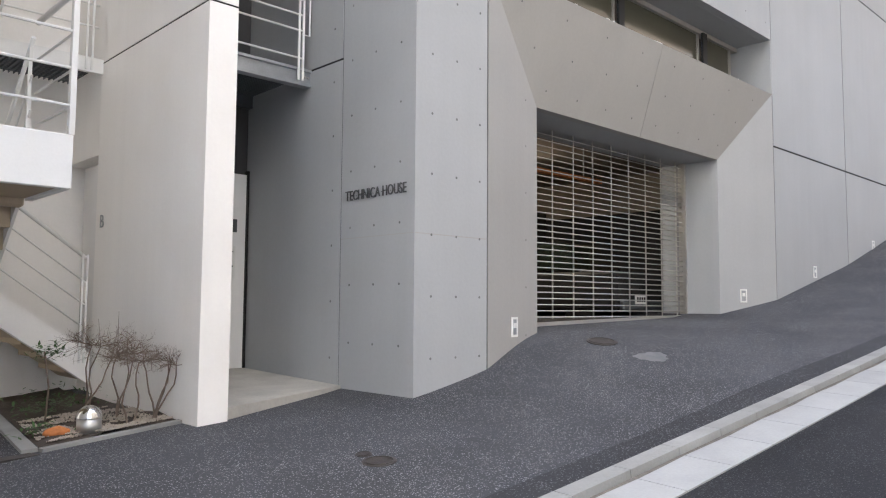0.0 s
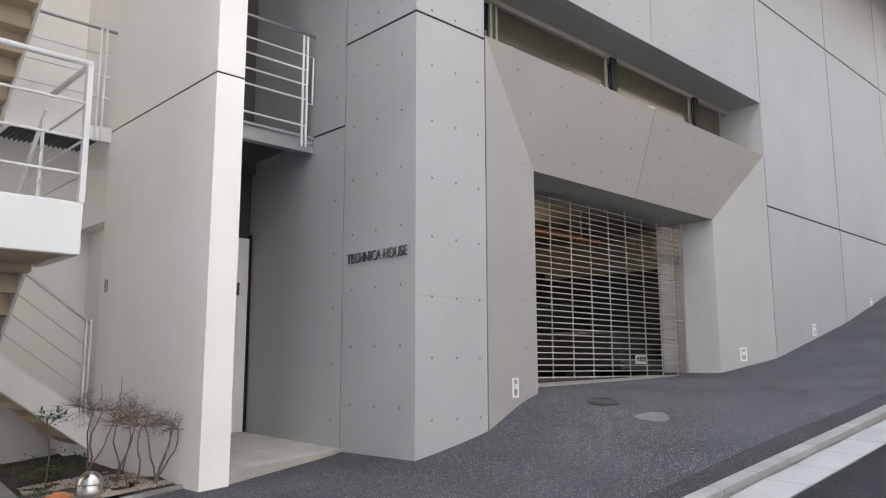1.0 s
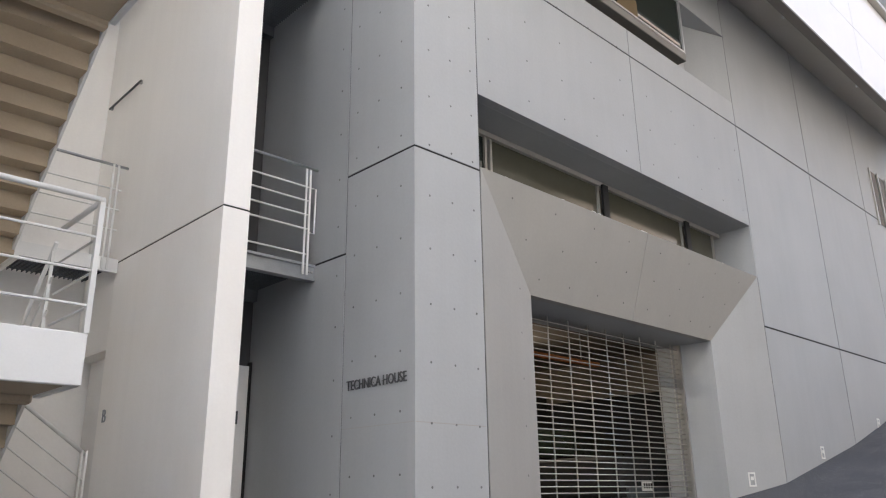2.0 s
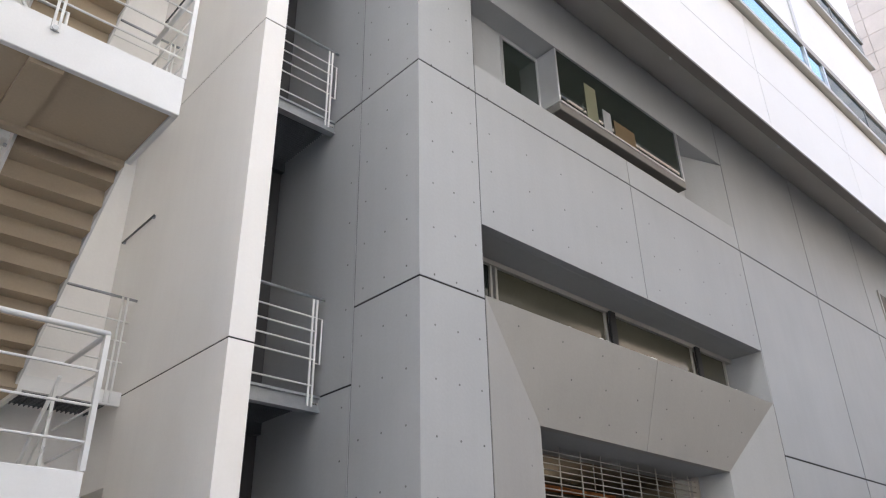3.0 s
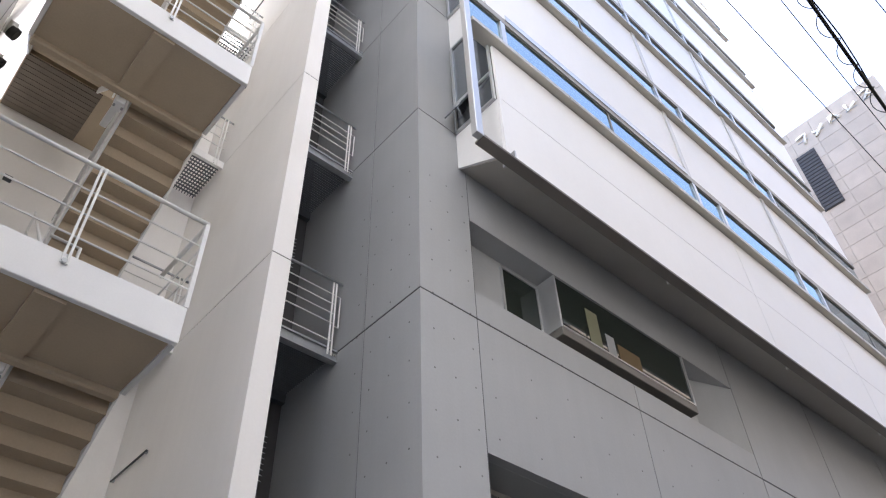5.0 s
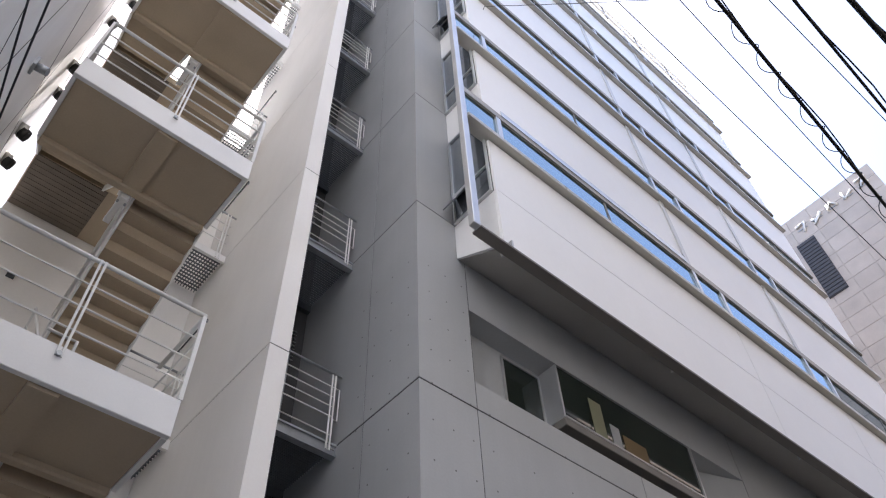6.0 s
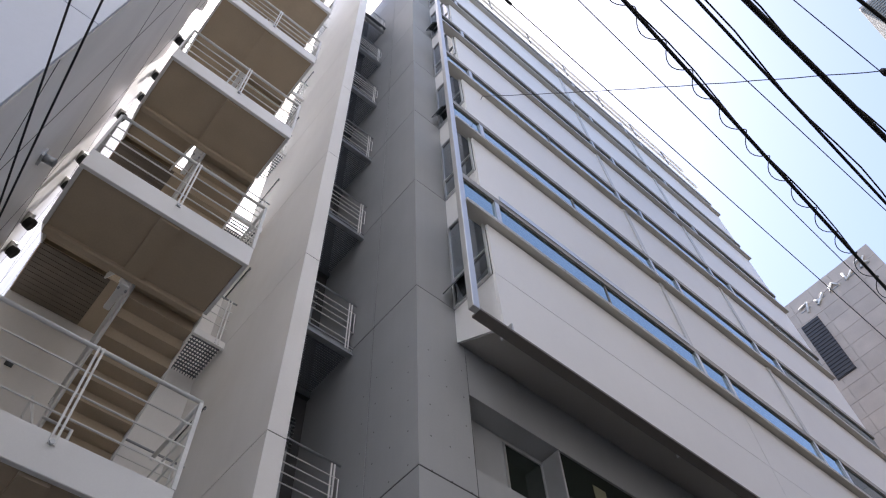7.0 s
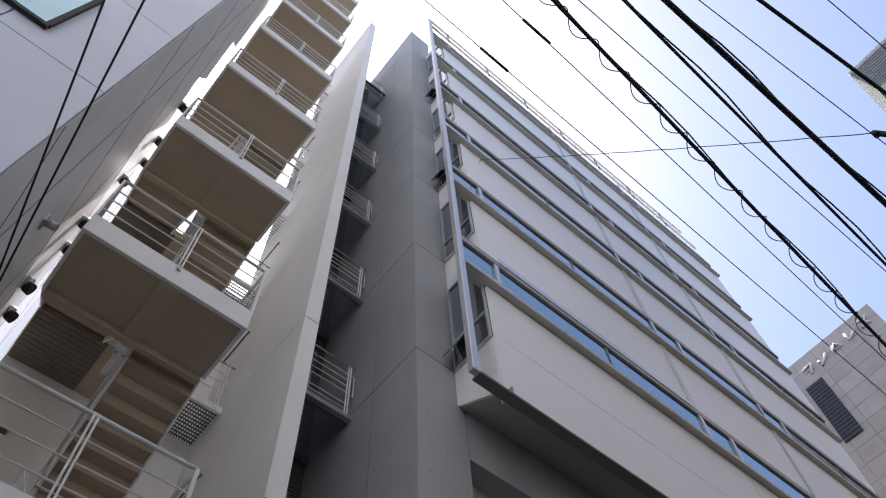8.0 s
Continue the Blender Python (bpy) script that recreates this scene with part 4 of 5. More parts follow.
for i in range(6):
    for k in range(20):
        share("stone_panel", me_tile, far, Vector((28.0, -4.8 + 1.3 * i, 12.0 + 1.0 * k)) - far.location)
w = part("window", box(B(), 27.96, 27.99, -0.5, 0.58, 25.6, 29.9), LOUVRE_DARK, far, "dark louvred window")
for i in range(18):
    part("slat", box(B(), 27.92, 27.955, -0.48, 0.56, 25.66 + 0.235 * i, 25.85 + 0.235 * i), LOUVRE_DARK, w)
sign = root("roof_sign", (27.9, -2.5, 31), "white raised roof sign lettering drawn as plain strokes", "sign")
shapes = (((0.0, 0.5), (-0.55, 0.62), (-0.35, -0.05)), ((0.0, 0.3), (-0.2, 0.15), (-0.05, -0.1), (-0.6, 0.45)), ((-0.1, 0.5), (0.0, 0.0), (-0.3, 0.55), (-0.6, 0.1)), ((-0.1, 0.55), (-0.12, 0.0), (-0.6, 0.35)), ((0.0, 0.55), (-0.55, 0.6), (-0.1, 0.0), (-0.35, 0.25), (-0.6, 0.05)))
for i, sh in enumerate(shapes):
    part("stroke", chain(B(), [(27.93, 0.1 - 0.95 * i + dy, 30.5 + 0.06 * i + dz) for dy, dz in sh], 0.075), WHITE, sign)
    part("rail", tube(B(), (27.98, 0.1 - 0.95 * i, 30.75), (27.98, -0.5 - 0.95 * i, 30.75), 0.03, 6), GALV, sign)

# ---- overhead lines ----
def cable(name, y, slope, z, r, label, sag=0.25, wave=0.0, x0=-60.0, x1=60.0):
    """A cable along the street; slope is its drift towards the building, wave its loose winding."""
    pts = []
    n = 240
    for i in range(n + 1):
        x = x0 + (x1 - x0) * i / n
        span = ((x + 12) % 30) / 30
        drift = slope * 15 * math.tanh(x / 15)
        pts.append((x, y + drift + wave * math.sin(x * 2.3), z - sag * 4 * span * (1 - span) + sag * 0.75 + wave * math.cos(x * 1.7)))
    ob = part(name, chain(B(), pts, r, 6), CABLE)
    return tagged(ob, label, "cable", "overhead cables")


cable("telephone_cable", -5.46, 0.058, 5.5, 0.022, "thick black telephone cable above the street")
cable("telephone_cable", -5.49, 0.058, 5.53, 0.009, "thin black cable lashed beside a thicker one", wave=0.025)
cable("telephone_cable", -6.04, 0.024, 5.5, 0.018, "black telephone cable above the street")
cable("telephone_cable", -6.08, 0.024, 5.53, 0.010, "thin black cable lashed beside a thicker one", wave=0.03)
cable("telephone_cable", -6.42, -0.026, 5.5, 0.034, "heavy black bundled cable above the street")
cable("telephone_cable", -6.45, -0.026, 5.54, 0.010, "thin black cable lashed beside a heavy one", wave=0.035)
cable("power_line", -7.16, -0.14, 5.5, 0.022, "black power line above the street")
for y, slope in ((-4.76, 0.0), (-5.2, 0.025), (-5.85, -0.025), (-6.77, -0.11), (-7.53, -0.1)):
    cable("power_line", y, slope, 5.5, 0.006, "thin black power line above the street")

for i, (xa, ya, xb, yb) in enumerate(((-5.64, -3.95, -5.31, -1.87), (-5.46, -4.1, -5.27, -1.79))):
    p, q = Vector((xa, ya, 2.0)), Vector((xb, yb, 2.0))
    a, b = p + (p - q) * 6, q + (q - p) * 0.12
    tagged(part("drop_wire", chain(B(), [a, p, q, b, (TX, b.y + 0.35, 2.0)], 0.0075), CABLE), "thin black drop wire running to the neighbour tower", "cable", "drop wires")
TIP = Vector((2.5, -7.2, 7.35))
ANCHOR = Vector((1.5, -1.12, 17.2))
wire = tagged(part("stay_wire", chain(B(), [ANCHOR + Vector((0, 0.07, -0.12)), ANCHOR] + [ANCHOR.lerp(TIP, t_) - Vector((0, 0, 0.5 * t_ * (1 - t_) + 0.012 * math.sin(t_ * 60))) for t_ in [0.025 * i for i in range(1, 41)]], 0.008), CABLE), "thin stay wire from the facade across the street", "cable")
pole = root("utility_pole", (4.5, -8.3, ground_z(4.5, -8.3)), "grey concrete utility pole carrying a steel arm", "utility pole")
part("shaft", tube(B(), (4.5, -8.3, -4.2), (4.5, -8.3, 8.3), 0.17, 18, 0.12), KERB, pole)
part("arm", tube(B(), (4.5, -8.3, 8.0), TIP, 0.045, 8), DARK_STEEL, pole, "dark steel arm")
part("insulator", tube(B(), TIP + Vector((0, 0, -0.09)), TIP + Vector((0, 0, 0.03)), 0.05, 12, 0.035), BLACK, pole)
loops = tagged(part("cable_spiral", chain(B(), [(-4 + 0.045 * i, -5.46 + 0.058 * (-4 + 0.045 * i) + 0.07 * math.sin(i * 0.55) + 0.03, 5.47 + 0.07 * math.cos(i * 0.55) + 0.03 * math.sin(i * 0.17)) for i in range(300)], 0.0065, 5), CABLE), "loose spiral hanger wire wound round a cable", "cable")
for x, y in ((-3.0, -4.76), (-2.85, -5.27)):
    tagged(part("line_sleeve", tube(B(), (x, y, 5.47), (x + 0.4, y, 5.47), 0.016, 8), CABLE), "black sleeve on a thin power line", "cable sleeve", "line sleeves")

# ---- opposite side of the street: unseen blocks added to shape the light ----
for i, (xa, xb, h) in enumerate(((-40, -3.5, 34.0), (-3, 10, 25.0), (10.5, 19.5, 22.0))):
    ob = root("street_block", ((xa + xb) / 2, -18, -5), "unseen plain block added across the street to shape the light", "building", "opposite blocks")
    part("wall", box(B(), xa, xb, -24, -13.5 + (4.0 if i == 0 else 0), -6, h), BOUNCE_WHITE if i == 0 else FILL_CUT_GREY, ob)
    part("roof", box(B(), xa - 0.1, xb + 0.1, -24.1, -13.4 + (4.0 if i == 0 else 0), h, h + 0.3), CONCRETE, ob)

corner_tower = root("corner_tower", (28, -19, -4), "tan tower with a louvred plant screen across the street", "building")
part("wall", box(B(), 22.5, 34, -25, -13.5, -6, 41.5), TAN_TILE, corner_tower)
for i in range(12):
    part("louvre", box(B(), 22.43, 22.49, -24, -13.45, 38.2 + 0.25 * i, 38.35 + 0.25 * i), KERB, corner_tower)
    part("louvre", box(B(), 22.5, 33, -13.49, -13.43, 38.2 + 0.25 * i, 38.35 + 0.25 * i), KERB, corner_tower)

# ---- kerb and gutter ----
def kerb_z(x):
    return smooth_profile(KERB_LINE, x, 1.0)


kerb = structure("kerb", "low weathered concrete kerb stones along the pavement", "kerb")
gutter = structure("gutter", "pale concrete gutter slabs with dark joints along the road", "gutter")
for i in range(80):
    x0 = -18 + 0.6 * i
    x1 = x0 + 0.592
    za, zb = kerb_z(x0), kerb_z(x1)
    part("kerb_stone", hexa(B(), [(x0, -2.76, za - 0.2), (x1, -2.76, zb - 0.2), (x1, -2.6, zb - 0.2), (x0, -2.6, za - 0.2)], [(x0, -2.735, za + 0.012), (x1, -2.735, zb + 0.012), (x1, -2.6, zb + 0.016), (x0, -2.6, za + 0.016)]), KERB, kerb)
    part("gutter_slab", hexa(B(), [(x0, -3.12, za - 0.25), (x1, -3.12, zb - 0.25), (x1, -2.775, zb - 0.25), (x0, -2.775, za - 0.25)], [(x0, -3.12, za - 0.05), (x1, -3.12, zb - 0.05), (x1, -2.775, zb - 0.034), (x0, -2.775, za - 0.034)]), GUTTER, gutter)


# Thin dark wavering line where the kerb meets the gutter.
dirt = B()
rows = [[dirt.verts.new((-18 + 0.3 * i, y + (0.008 * math.sin(i * 1.7) if y < -2.78 else 0), kerb_z(-18 + 0.3 * i) + dz)) for i in range(161)] for y, dz in ((-2.787, -0.0325), (-2.762, -0.028))]
for i in range(160):
    dirt.faces.new((rows[0][i], rows[0][i + 1], rows[1][i + 1], rows[1][i]))
tagged(part("gutter_line", dirt, GUTTER_LINE), "thin dark line where kerb meets gutter", "dirt", kind="structure")


# ---- covers and marks in the pavement ----
def cover(x, y, r, label, name="manhole_cover", material_=IRON):
    z = ground_z(x, y)
    sx, sy = (ground_z(x + 0.2, y) - ground_z(x - 0.2, y)) / 0.4, (ground_z(x, y + 0.2) - ground_z(x, y - 0.2)) / 0.4
    bm = B()
    n = 28
    rim = [bm.verts.new((x + r * math.cos(a), y + r * math.sin(a), z + 0.006 + sx * r * math.cos(a) + sy * r * math.sin(a))) for a in [2 * math.pi * i / n for i in range(n)]]
    low = [bm.verts.new(v.co - Vector((0, 0, 0.03))) for v in rim]
    bm.faces.new(rim)
    for i in range(n):
        bm.faces.new((low[i], low[(i + 1) % n], rim[(i + 1) % n], rim[i]))
    ob = part(name, bm, material_)
    ring = B()
    for i in range(n):
        a, b = 2 * math.pi * i / n, 2 * math.pi * (i + 1) / n
        tube(ring, (x + 0.8 * r * math.cos(a), y + 0.8 * r * math.sin(a), z + 0.008 + 0.8 * r * (sx * math.cos(a) + sy * math.sin(a))), (x + 0.8 * r * math.cos(b), y + 0.8 * r * math.sin(b), z + 0.008 + 0.8 * r * (sx * math.cos(b) + sy * math.sin(b))), 0.004, 5)
    part("ring", ring, material_, ob)
    return tagged(ob, label, "manhole cover", "covers in the pavement")


cover(-1.48, -1.33, 0.12, "round rusty iron cover set in the asphalt")
cover(-1.45, -1.12, 0.06, "small round iron valve cover beside a larger one")
cover(2.35, -0.5, 0.17, "round rusty iron cover in front of the garage")
bm = B()
pts = [(2.22 + (0.16 + 0.02 * math.sin(3 * a + 1) + 0.012 * math.sin(9 * a)) * math.cos(a) * 1.15, -1.2 + (0.16 + 0.02 * math.sin(3 * a + 1) + 0.012 * math.sin(9 * a)) * math.sin(a)) for a in [2 * math.pi * i / 40 for i in range(40)]]
bm.faces.new([bm.verts.new((x, y, ground_z(x, y) + 0.004)) for x, y in pts])
tagged(part("mortar_patch", bm, PATCH), "pale cracked mortar patch in the asphalt", "patch", kind="structure")
# patched trench strip along the kerb
strip = B()
xs = [-8 + 0.25 * i for i in range(120)]
rows = [[strip.verts.new((x, y, ground_z(x, y) + 0.004)) for x in xs] for y in (-2.598, -2.34 )]
for i in range(len(xs) - 1):
    strip.faces.new((rows[0][i], rows[0][i + 1], rows[1][i + 1], rows[1][i]))
tagged(part("asphalt_strip", strip, ASPHALT_DARK), "darker repaired asphalt strip beside the kerb", "asphalt", kind="structure")


# ---- wall fittings ----
def wall_light(name_at, yaw):
    ob = root("foot_light", name_at, "small white recessed foot light low in the concrete wall", "wall light", "foot lights")
    bm = B()
    for a in ((-0.075, 0.075, -0.012, 0.0, 0.085, 0.11), (-0.075, 0.075, -0.012, 0.0, -0.11, -0.085), (-0.075, -0.052, -0.012, 0.0, -0.085, 0.085), (0.052, 0.075, -0.012, 0.0, -0.085, 0.085)):
        box(bm, *a)
    plate = part("face_plate", bm, WHITE)
    lens = part("lens", box(B(), -0.05, 0.05, -0.006, 0.0, -0.083, 0.083), GALV)
    hood = part("hood", box(B(), -0.03, 0.03, -0.014, -0.007, -0.01, 0.045), WHITE)
    for o in (plate, lens, hood):
        o.parent = ob
    ob.rotation_euler = (0, 0, yaw)
    return ob


sp = math.atan2(FB, FX0 - E0)
s = 0.5
wall_light((E0 + (FX0 - E0) * s, FB * s - 0.006, -2.9), sp)
s2 = 0.39
wall_light((FX1 + (E1 - FX1) * s2, FB * (1 - s2) - 0.006, -2.47), -sp)
wall_light((9.87, -0.004, -2.0), 0)
wall_light((13.15, -0.004, -1.32), 0)
side_window = root("window_20", (16.4, 0, 4.6), "steel casement window high in the uphill wall", "window", kind="structure")
part("pane", box(B(), 16.05, 17.2, -0.012, -0.004, 3.9, 5.4), GLASS_DARK, side_window)
for xa in (16.0, 16.6, 17.2):
    part("frame", box(B(), xa, xa + 0.05, -0.04, -0.002, 3.85, 5.45), BAND_TRIM, side_window)


def lettering(text, size, at, columns, material_, depth):
    cu = bpy.data.curves.new("lettering", "FONT")
    cu.body, cu.size, cu.extrude, cu.offset = text, size, depth, 0.0
    tmp = bpy.data.objects.new("lettering", cu)
    me = bpy.data.meshes.new_from_object(tmp)
    bpy.data.objects.remove(tmp)
    me.materials.append(material_)
    ob = new("lettering", me)
    ob.matrix_world = Matrix(((*[c[0] for c in columns], at[0]), (*[c[1] for c in columns], at[1]), (*[c[2] for c in columns], at[2]), (0, 0, 0, 1)))
    return ob


name_sign = lettering("TECHNICA HOUSE", 0.15, (-0.014, 1.09, -1.575), ((0, -1.0, 0), (0, 0, 1), (-1, 0, 0)), LETTER, 0.005)
w = max(v.co.x for v in name_sign.data.vertices)
for v in name_sign.data.vertices:
    v.co.x *= 0.98 / w
tagged(name_sign, "dark steel raised letters spelling TECHNICA HOUSE on concrete", "sign")
pins = B()
for i in range(14):
    tube(pins, (-0.008, 1.06 - 0.07 * i, -1.53), (0.0, 1.06 - 0.07 * i, -1.53), 0.004, 5)
part("pin", pins, LETTER, name_sign)
b_sign = lettering("B", 0.2, (FN0 - 0.006, 3.02, -1.86), ((0, -1, 0), (0, 0, 1), (-1, 0, 0)), GALV, 0.004)
tagged(b_sign, "small grey letter B fixed to the cream wall", "sign")
side_door = root("side_door", (-1.62, 3.6, -3.6), "cream steel side door in a shallow recess", "door")
part("leaf", box(B(), FN0 + 0.185, FN0 + 0.196, 3.2, 4.1, -3.6, -1.1), STAIR_PAINT, side_door)
for k in range(0, 6):
    bar = root("stop_bar", (-1.9, 3.4, 2.4 + 4 * k), "short grey steel bar bracketed to the cream wall", "bar", "stop bars")
    part("rod", tube(B(), (FN0 - 0.03, 3.0, 2.3 + 4 * k), (FN0 - 0.03, 4.0, 2.3 + 4 * k), 0.014, 8), DARK_STEEL, bar)
    for yy in (3.02, 3.94):
        part("bracket", box(B(), FN0 - 0.03, FN0 - 0.001, yy, yy + 0.04, 2.28 + 4 * k, 2.32 + 4 * k), GALV, bar)

# ---- garage contents ----
car = root("parked_car", (7.0, 2.9, -2.96), "dark parked car seen through the garage shutter", "car")
part("body", hexa(B(), [(6.1, 1.75, -2.75), (7.8, 1.75, -2.75), (7.8, 5.8, -2.75), (6.1, 5.8, -2.75)], [(6.15, 1.85, -2.05), (7.75, 1.85, -2.05), (7.75, 5.7, -2.05), (6.15, 5.7, -2.05)]), BLACK, car, bevel=0.06)
part("cabin", hexa(B(), [(6.25, 2.6, -2.05), (7.65, 2.6, -2.05), (7.65, 5.4, -2.05), (6.25, 5.4, -2.05)], [(6.45, 3.1, -1.5), (7.45, 3.1, -1.5), (7.45, 5.0, -1.5), (6.45, 5.0, -1.5)]), GLASS_DARK, car, bevel=0.05)
part("bumper", box(B(), 6.12, 7.78, 1.66, 1.748, -2.72, -2.56), DARK_STEEL, car, bevel=0.02)
plate = part("number_plate", box(B(), 6.45, 6.78, 1.64, 1.655, -2.62, -2.46), WHITE, car, "white plate with dark bars")
bm = B()
for i in range(4):
    box(bm, 6.49 + 0.07 * i, 6.53 + 0.07 * i, 1.632, 1.638, -2.58, -2.5)
part("plate_bars", bm, BLACK, plate)
for xx in (6.2, 7.6):
    for yy in (2.6, 4.9):
        w = part("wheel", tube(B(), (xx - 0.08, yy, -2.66), (xx + 0.12, yy, -2.66), 0.3, 18), BLACK, car)
beam = root("height_bar", (4.9, 4.5, -0.1), "orange height limit bar hung in the garage", "bar")
part("bar", box(B(), 3.2, 6.9, 2.6, 2.7, -0.42, -0.34), TERRACOTTA, beam)
for xx in (3.6, 6.4):
    part("hanger", tube(B(), (xx, 2.65, -0.34), (xx, 2.65, 0.2), 0.012, 6), GALV, beam)


# ---- planting bed ----
bed = structure("planting_bed", "small planting bed of dark soil edged by a concrete kerb", "planting bed")
P0, P1, P2, P3 = (-3.0, 0.80), (-1.83, 0.98), (-1.83, 4.14), (-2.6, 4.14)


def bed_z(x, y):
    return ground_z(x, y) + 0.02


soil = B()
nx, ny = 22, 22
grid = []
for j in range(ny + 1):
    row = []
    for i in range(nx + 1):
        u, v = i / nx, j / ny
        xl = P0[0] + (P3[0] - P0[0]) * v
        x = xl + (P1[0] - xl) * u
        y = (P0[1] + (P1[1] - P0[1]) * u) * (1 - v) + P2[1] * v
        row.append(soil.verts.new((x, y, bed_z(x, y) + 0.035 * noise.noise(Vector((x * 4, y * 4, 0))) + 0.01)))
    grid.append(row)
for j in range(ny):
    for i in range(nx):
        soil.faces.new((grid[j][i], grid[j][i + 1], grid[j + 1][i + 1], grid[j + 1][i])).smooth = True
part("soil", soil, SOIL, bed)


def edge_piece(a, b, w=0.07):
    d = (Vector((*b, 0)) - Vector((*a, 0))).normalized()
    n_ = Vector((-d.y, d.x, 0)) * w
    lo, hi = [], []
    for q in (Vector((*a, 0)), Vector((*b, 0)), Vector((*b, 0)) - n_, Vector((*a, 0)) - n_):
        lo.append((q.x, q.y, ground_z(q.x, q.y) - 0.1))
        hi.append((q.x, q.y, ground_z(q.x, q.y) + 0.028))
    return part("edging", hexa(B(), lo, hi), KERB, bed)


edge_piece(P0, P1)
edge_piece(P3, P0, 0.11)
tagged(part("iron_grate", hexa(B(), [(-3.32, 0.62, -3.9), (-3.02, 0.68, -3.9), (-3.06, 0.80, -3.9), (-3.36, 0.74, -3.9)], [(-3.32, 0.62, ground_z(-3.2, 0.7) + 0.008), (-3.02, 0.68, ground_z(-3.1, 0.7) + 0.008), (-3.06, 0.80, ground_z(-3.1, 0.8) + 0.008), (-3.36, 0.74, ground_z(-3.2, 0.8) + 0.008)]), IRON), "rusty iron strip cover beside the planting bed", "cover", kind="structure")

rng = random.Random(7)
peb = B()
for i in range(4600):
    u, v = rng.random(), rng.random() ** 1.4 * 0.75
    x = -2.95 + 1.1 * u + 0.2 * v * (1 - u)
    y = 0.92 + 0.12 * u + 1.6 * v
    if noise.noise(Vector((x * 4.5, y * 4.5, 3))) < -0.08 or x > -1.86:
        continue
    r = rng.uniform(0.005, 0.011)
    m = Matrix.Translation((x, y, bed_z(x, y) + 0.02)) @ Euler((rng.random() * 3, rng.random() * 3, 0)).to_matrix().to_4x4() @ Matrix.Diagonal((1, 0.8, 0.6, 1))
    bmesh.ops.create_icosphere(peb, subdivisions=1, radius=r, matrix=m)
tagged(part("pebbles", peb, PEBBLE), "scattered pale pebbles on the planting bed", "pebbles", kind="stuff")

dome = root("dome_light", (-2.53, 1.12, bed_z(-2.53, 1.12)), "polished steel dome garden light on a short post", "garden light")
dz = bed_z(-2.53, 1.12)
bm = B()
bmesh.ops.create_uvsphere(bm, u_segments=24, v_segments=14, radius=0.1, matrix=Matrix.Translation((-2.53, 1.12, dz + 0.12)))
bmesh.ops.delete(bm, geom=[v for v in bm.verts if v.co.z < dz + 0.1195], context="VERTS")
for f in bm.faces:
    f.smooth = True
part("dome", bm, MIRROR_STEEL, dome)
part("skirt", tube(B(), (-2.53, 1.12, dz - 0.02), (-2.53, 1.12, dz + 0.118), 0.096, 24), STAINLESS, dome)
clay = B()
bmesh.ops.create_icosphere(clay, subdivisions=3, radius=0.09, matrix=Matrix.Translation((-2.76, 1.18, bed_z(-2.76, 1.18) + 0.03)) @ Matrix.Diagonal((1.1, 0.8, 0.55, 1)))
for v in clay.verts:
    v.co += v.co.normalized() * 0.015 * noise.noise(v.co * 18)
tagged(part("clay_lump", clay, TERRACOTTA), "orange clay lump lying on the planting bed", "clay lump")


def shrub(x, y, height, spread, seed, stems, label):
    """A bare shrub: a few crooked stems under a flat mesh of twigs."""
    rg = random.Random(seed)
    base = Vector((x, y, bed_z(x, y) - 0.02))
    ob = root("bare_shrub", tuple(base), label, "shrub", "bare shrubs")
    stem_bm, twig_bm = B(), B()
    for _ in range(stems):
        p = base + Vector((rg.uniform(-0.04, 0.04), rg.uniform(-0.04, 0.04), 0))
        d = Vector((rg.uniform(-0.25, 0.25), rg.uniform(-0.25, 0.25), 1)).normalized()
        r = 0.0095
        n = 6
        for i in range(n):
            q = p + d * height * 0.85 / n
            tube(stem_bm, p, q, r, 6, r * 0.9)
            r *= 0.9
            p = q
            d = (d + Vector((rg.uniform(-0.45, 0.45), rg.uniform(-0.45, 0.45), 0.3))).normalized()
        queue = [(p, (d + Vector((rg.uniform(-2.0, 2.0), rg.uniform(-2.0, 2.0), -0.55))).normalized(), r * 0.8, spread * 0.36, 0) for _ in range(7)]
        while queue:
            a, dd, rr, ln, depth = queue.pop()
            for _ in range(3):
                b = a + dd * ln / 3
                tube(twig_bm, a, b, rr, 4, rr * 0.88)
                rr *= 0.88
                a = b
                dd = (dd + Vector((rg.uniform(-0.45, 0.45), rg.uniform(-0.45, 0.45), rg.uniform(-0.35, 0.4)))).normalized()
                if depth < 3:
                    queue.append((a, (dd + Vector((rg.uniform(-1, 1), rg.uniform(-1, 1), rg.uniform(-0.5, 0.45)))).normalized(), rr * 0.75, ln * 0.62, depth + 1))
        if rg.random() < 0.3:
            tube(twig_bm, p, p + Vector((rg.uniform(-0.05, 0.05), rg.uniform(-0.05, 0.05), rg.uniform(0.2, 0.4))), 0.004, 4, 0.002)
    part("stem", stem_bm, TWIG, ob)
    part("twig_crown", twig_bm, TWIG, ob)
    return ob


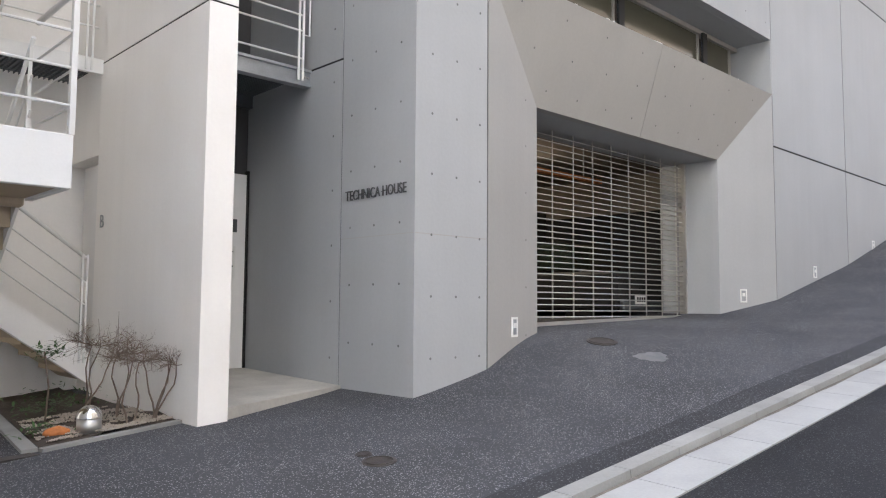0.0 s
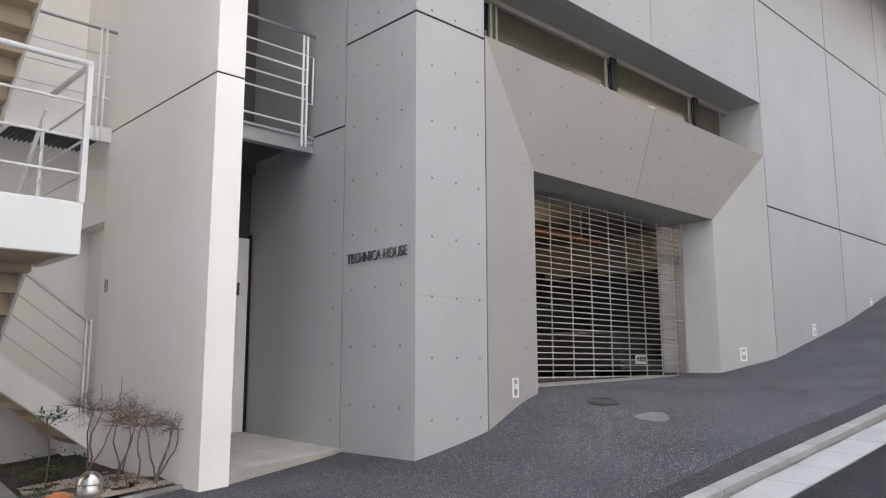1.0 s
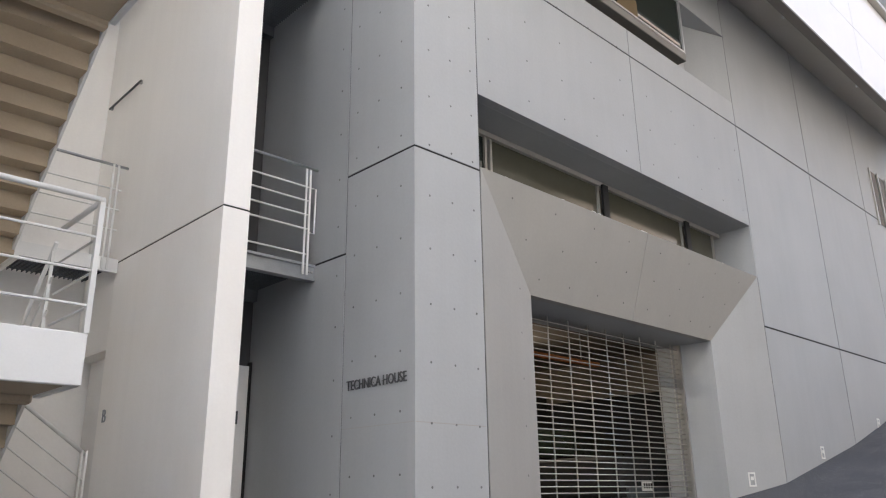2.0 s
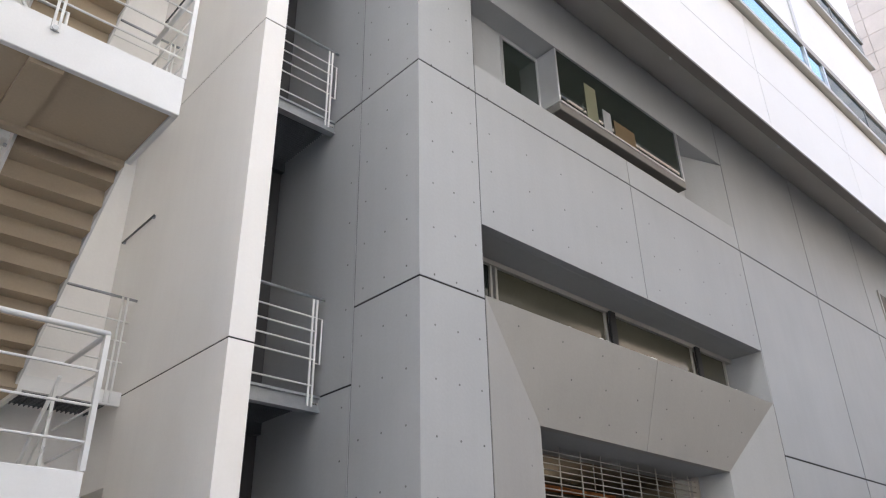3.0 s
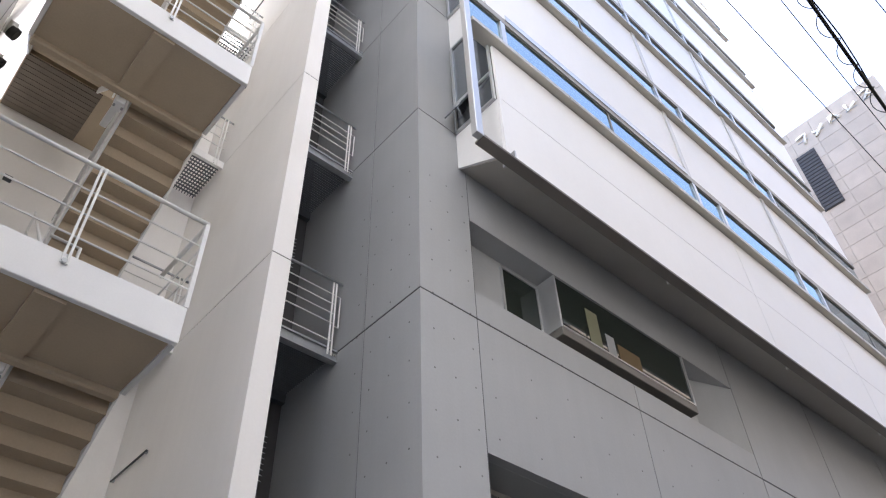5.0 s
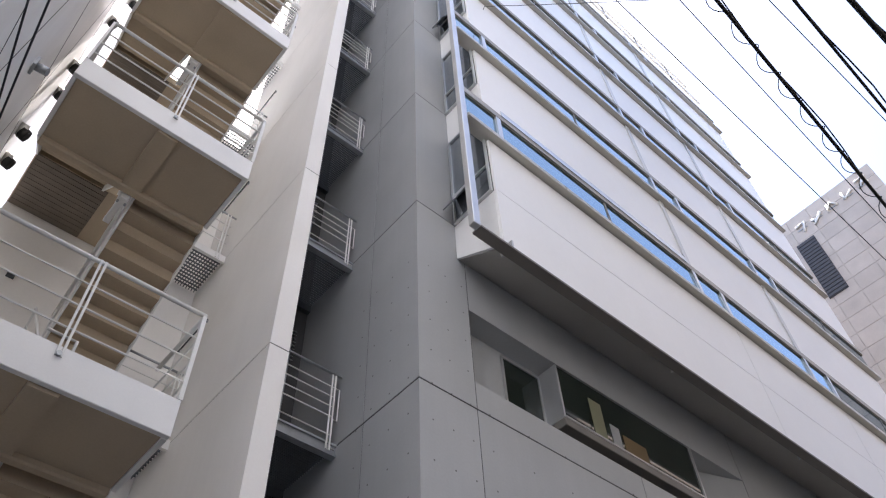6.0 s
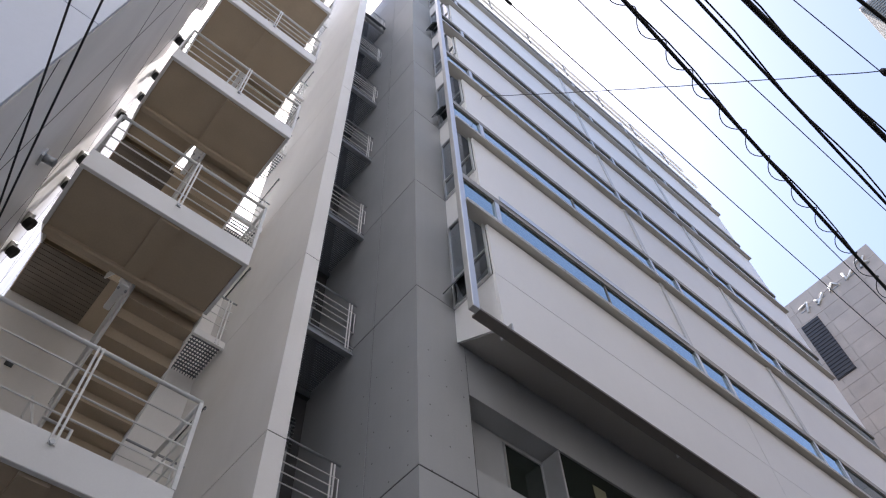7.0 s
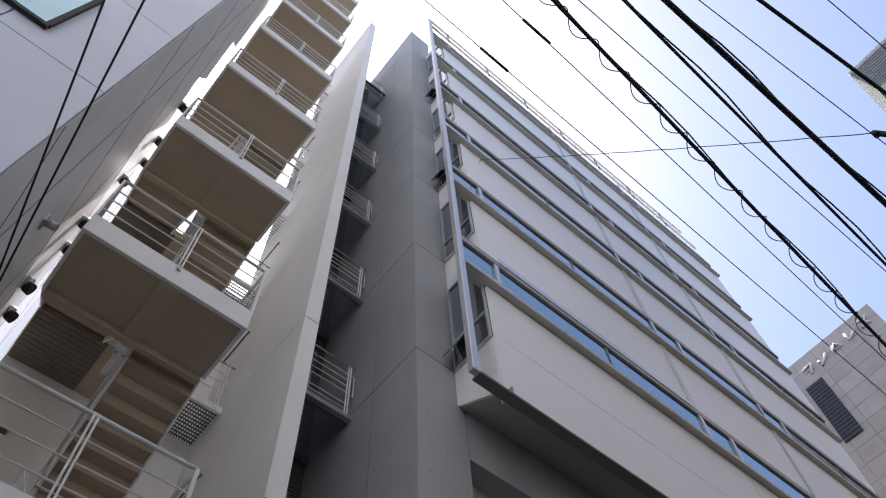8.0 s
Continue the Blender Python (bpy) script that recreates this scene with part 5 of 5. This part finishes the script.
shrub(-2.12, 1.55, 0.72, 0.55, 3, 2, "bare branching shrub with a flat mesh of twigs")
shrub(-2.2, 2.1, 0.80, 0.6, 5, 2, "bare branching shrub leaning over the pebbles")
shrub(-2.14, 1.22, 0.68, 0.45, 8, 2, "slender bare shrub in front of the cream wall")
shrub(-1.99, 1.14, 0.66, 0.35, 12, 4, "cluster of thin bare stems beside the cream wall")
shrub(-2.45, 1.75, 0.75, 0.5, 15, 1, "single bare stem with a spread of fine twigs")


def leafy(x, y, height, count, radius, seed, label, stem=True):
    rg = random.Random(seed)
    z = bed_z(x, y)
    ob = root("leafy_plant", (x, y, z), label, "plant", "leafy plants")
    if stem:
        part("stem", chain(B(), [(x, y, z - 0.02), (x + 0.02, y, z + height * 0.5), (x - 0.02, y + 0.02, z + height)], 0.008), TWIG, ob)
    bm = B()
    for _ in range(count):
        c = Vector((x + rg.gauss(0, radius), y + rg.gauss(0, radius), z + height + rg.gauss(0, radius * 0.45)))
        if not stem:
            c.z = z + abs(rg.gauss(0, height)) + 0.02
        a = Vector((rg.uniform(-1, 1), rg.uniform(-1, 1), rg.uniform(-0.3, 0.5))).normalized()
        s_ = a.cross(Vector((0, 0, 1))).normalized() * 0.012
        ln = rg.uniform(0.04, 0.08)
        v = [bm.verts.new(q) for q in (c, c + a * ln * 0.5 + s_, c + a * ln, c + a * ln * 0.5 - s_)]
        bm.faces.new(v)
    part("leaves", bm, LEAF, ob)
    return ob


leafy(-2.62, 1.95, 0.62, 130, 0.07, 4, "thin sapling with sparse small green leaves")
leafy(-2.55, 2.35, 0.10, 160, 0.13, 6, "low clump of small green leaves on the soil", False)
leafy(-2.85, 1.3, 0.05, 70, 0.10, 9, "low clump of dark green leaves by the edging", False)
leafy(-2.2, 2.6, 0.08, 120, 0.16, 11, "low clump of green leaves under the stair", False)

# Added fill lamp, hidden behind the opening's head, lifting the garage ceiling.
fill_lamp = root("garage_lamp", (5.5, 4.2, 0.17), "added unseen tube lamp brightening the garage ceiling", "lamp")
part("housing", box(B(), 4.6, 6.4, 4.14, 4.26, 0.15, 0.198), WHITE, fill_lamp)
part("tube", tube(B(), (4.65, 4.2, 0.12), (6.35, 4.2, 0.12), 0.016, 10), GLOW, fill_lamp)
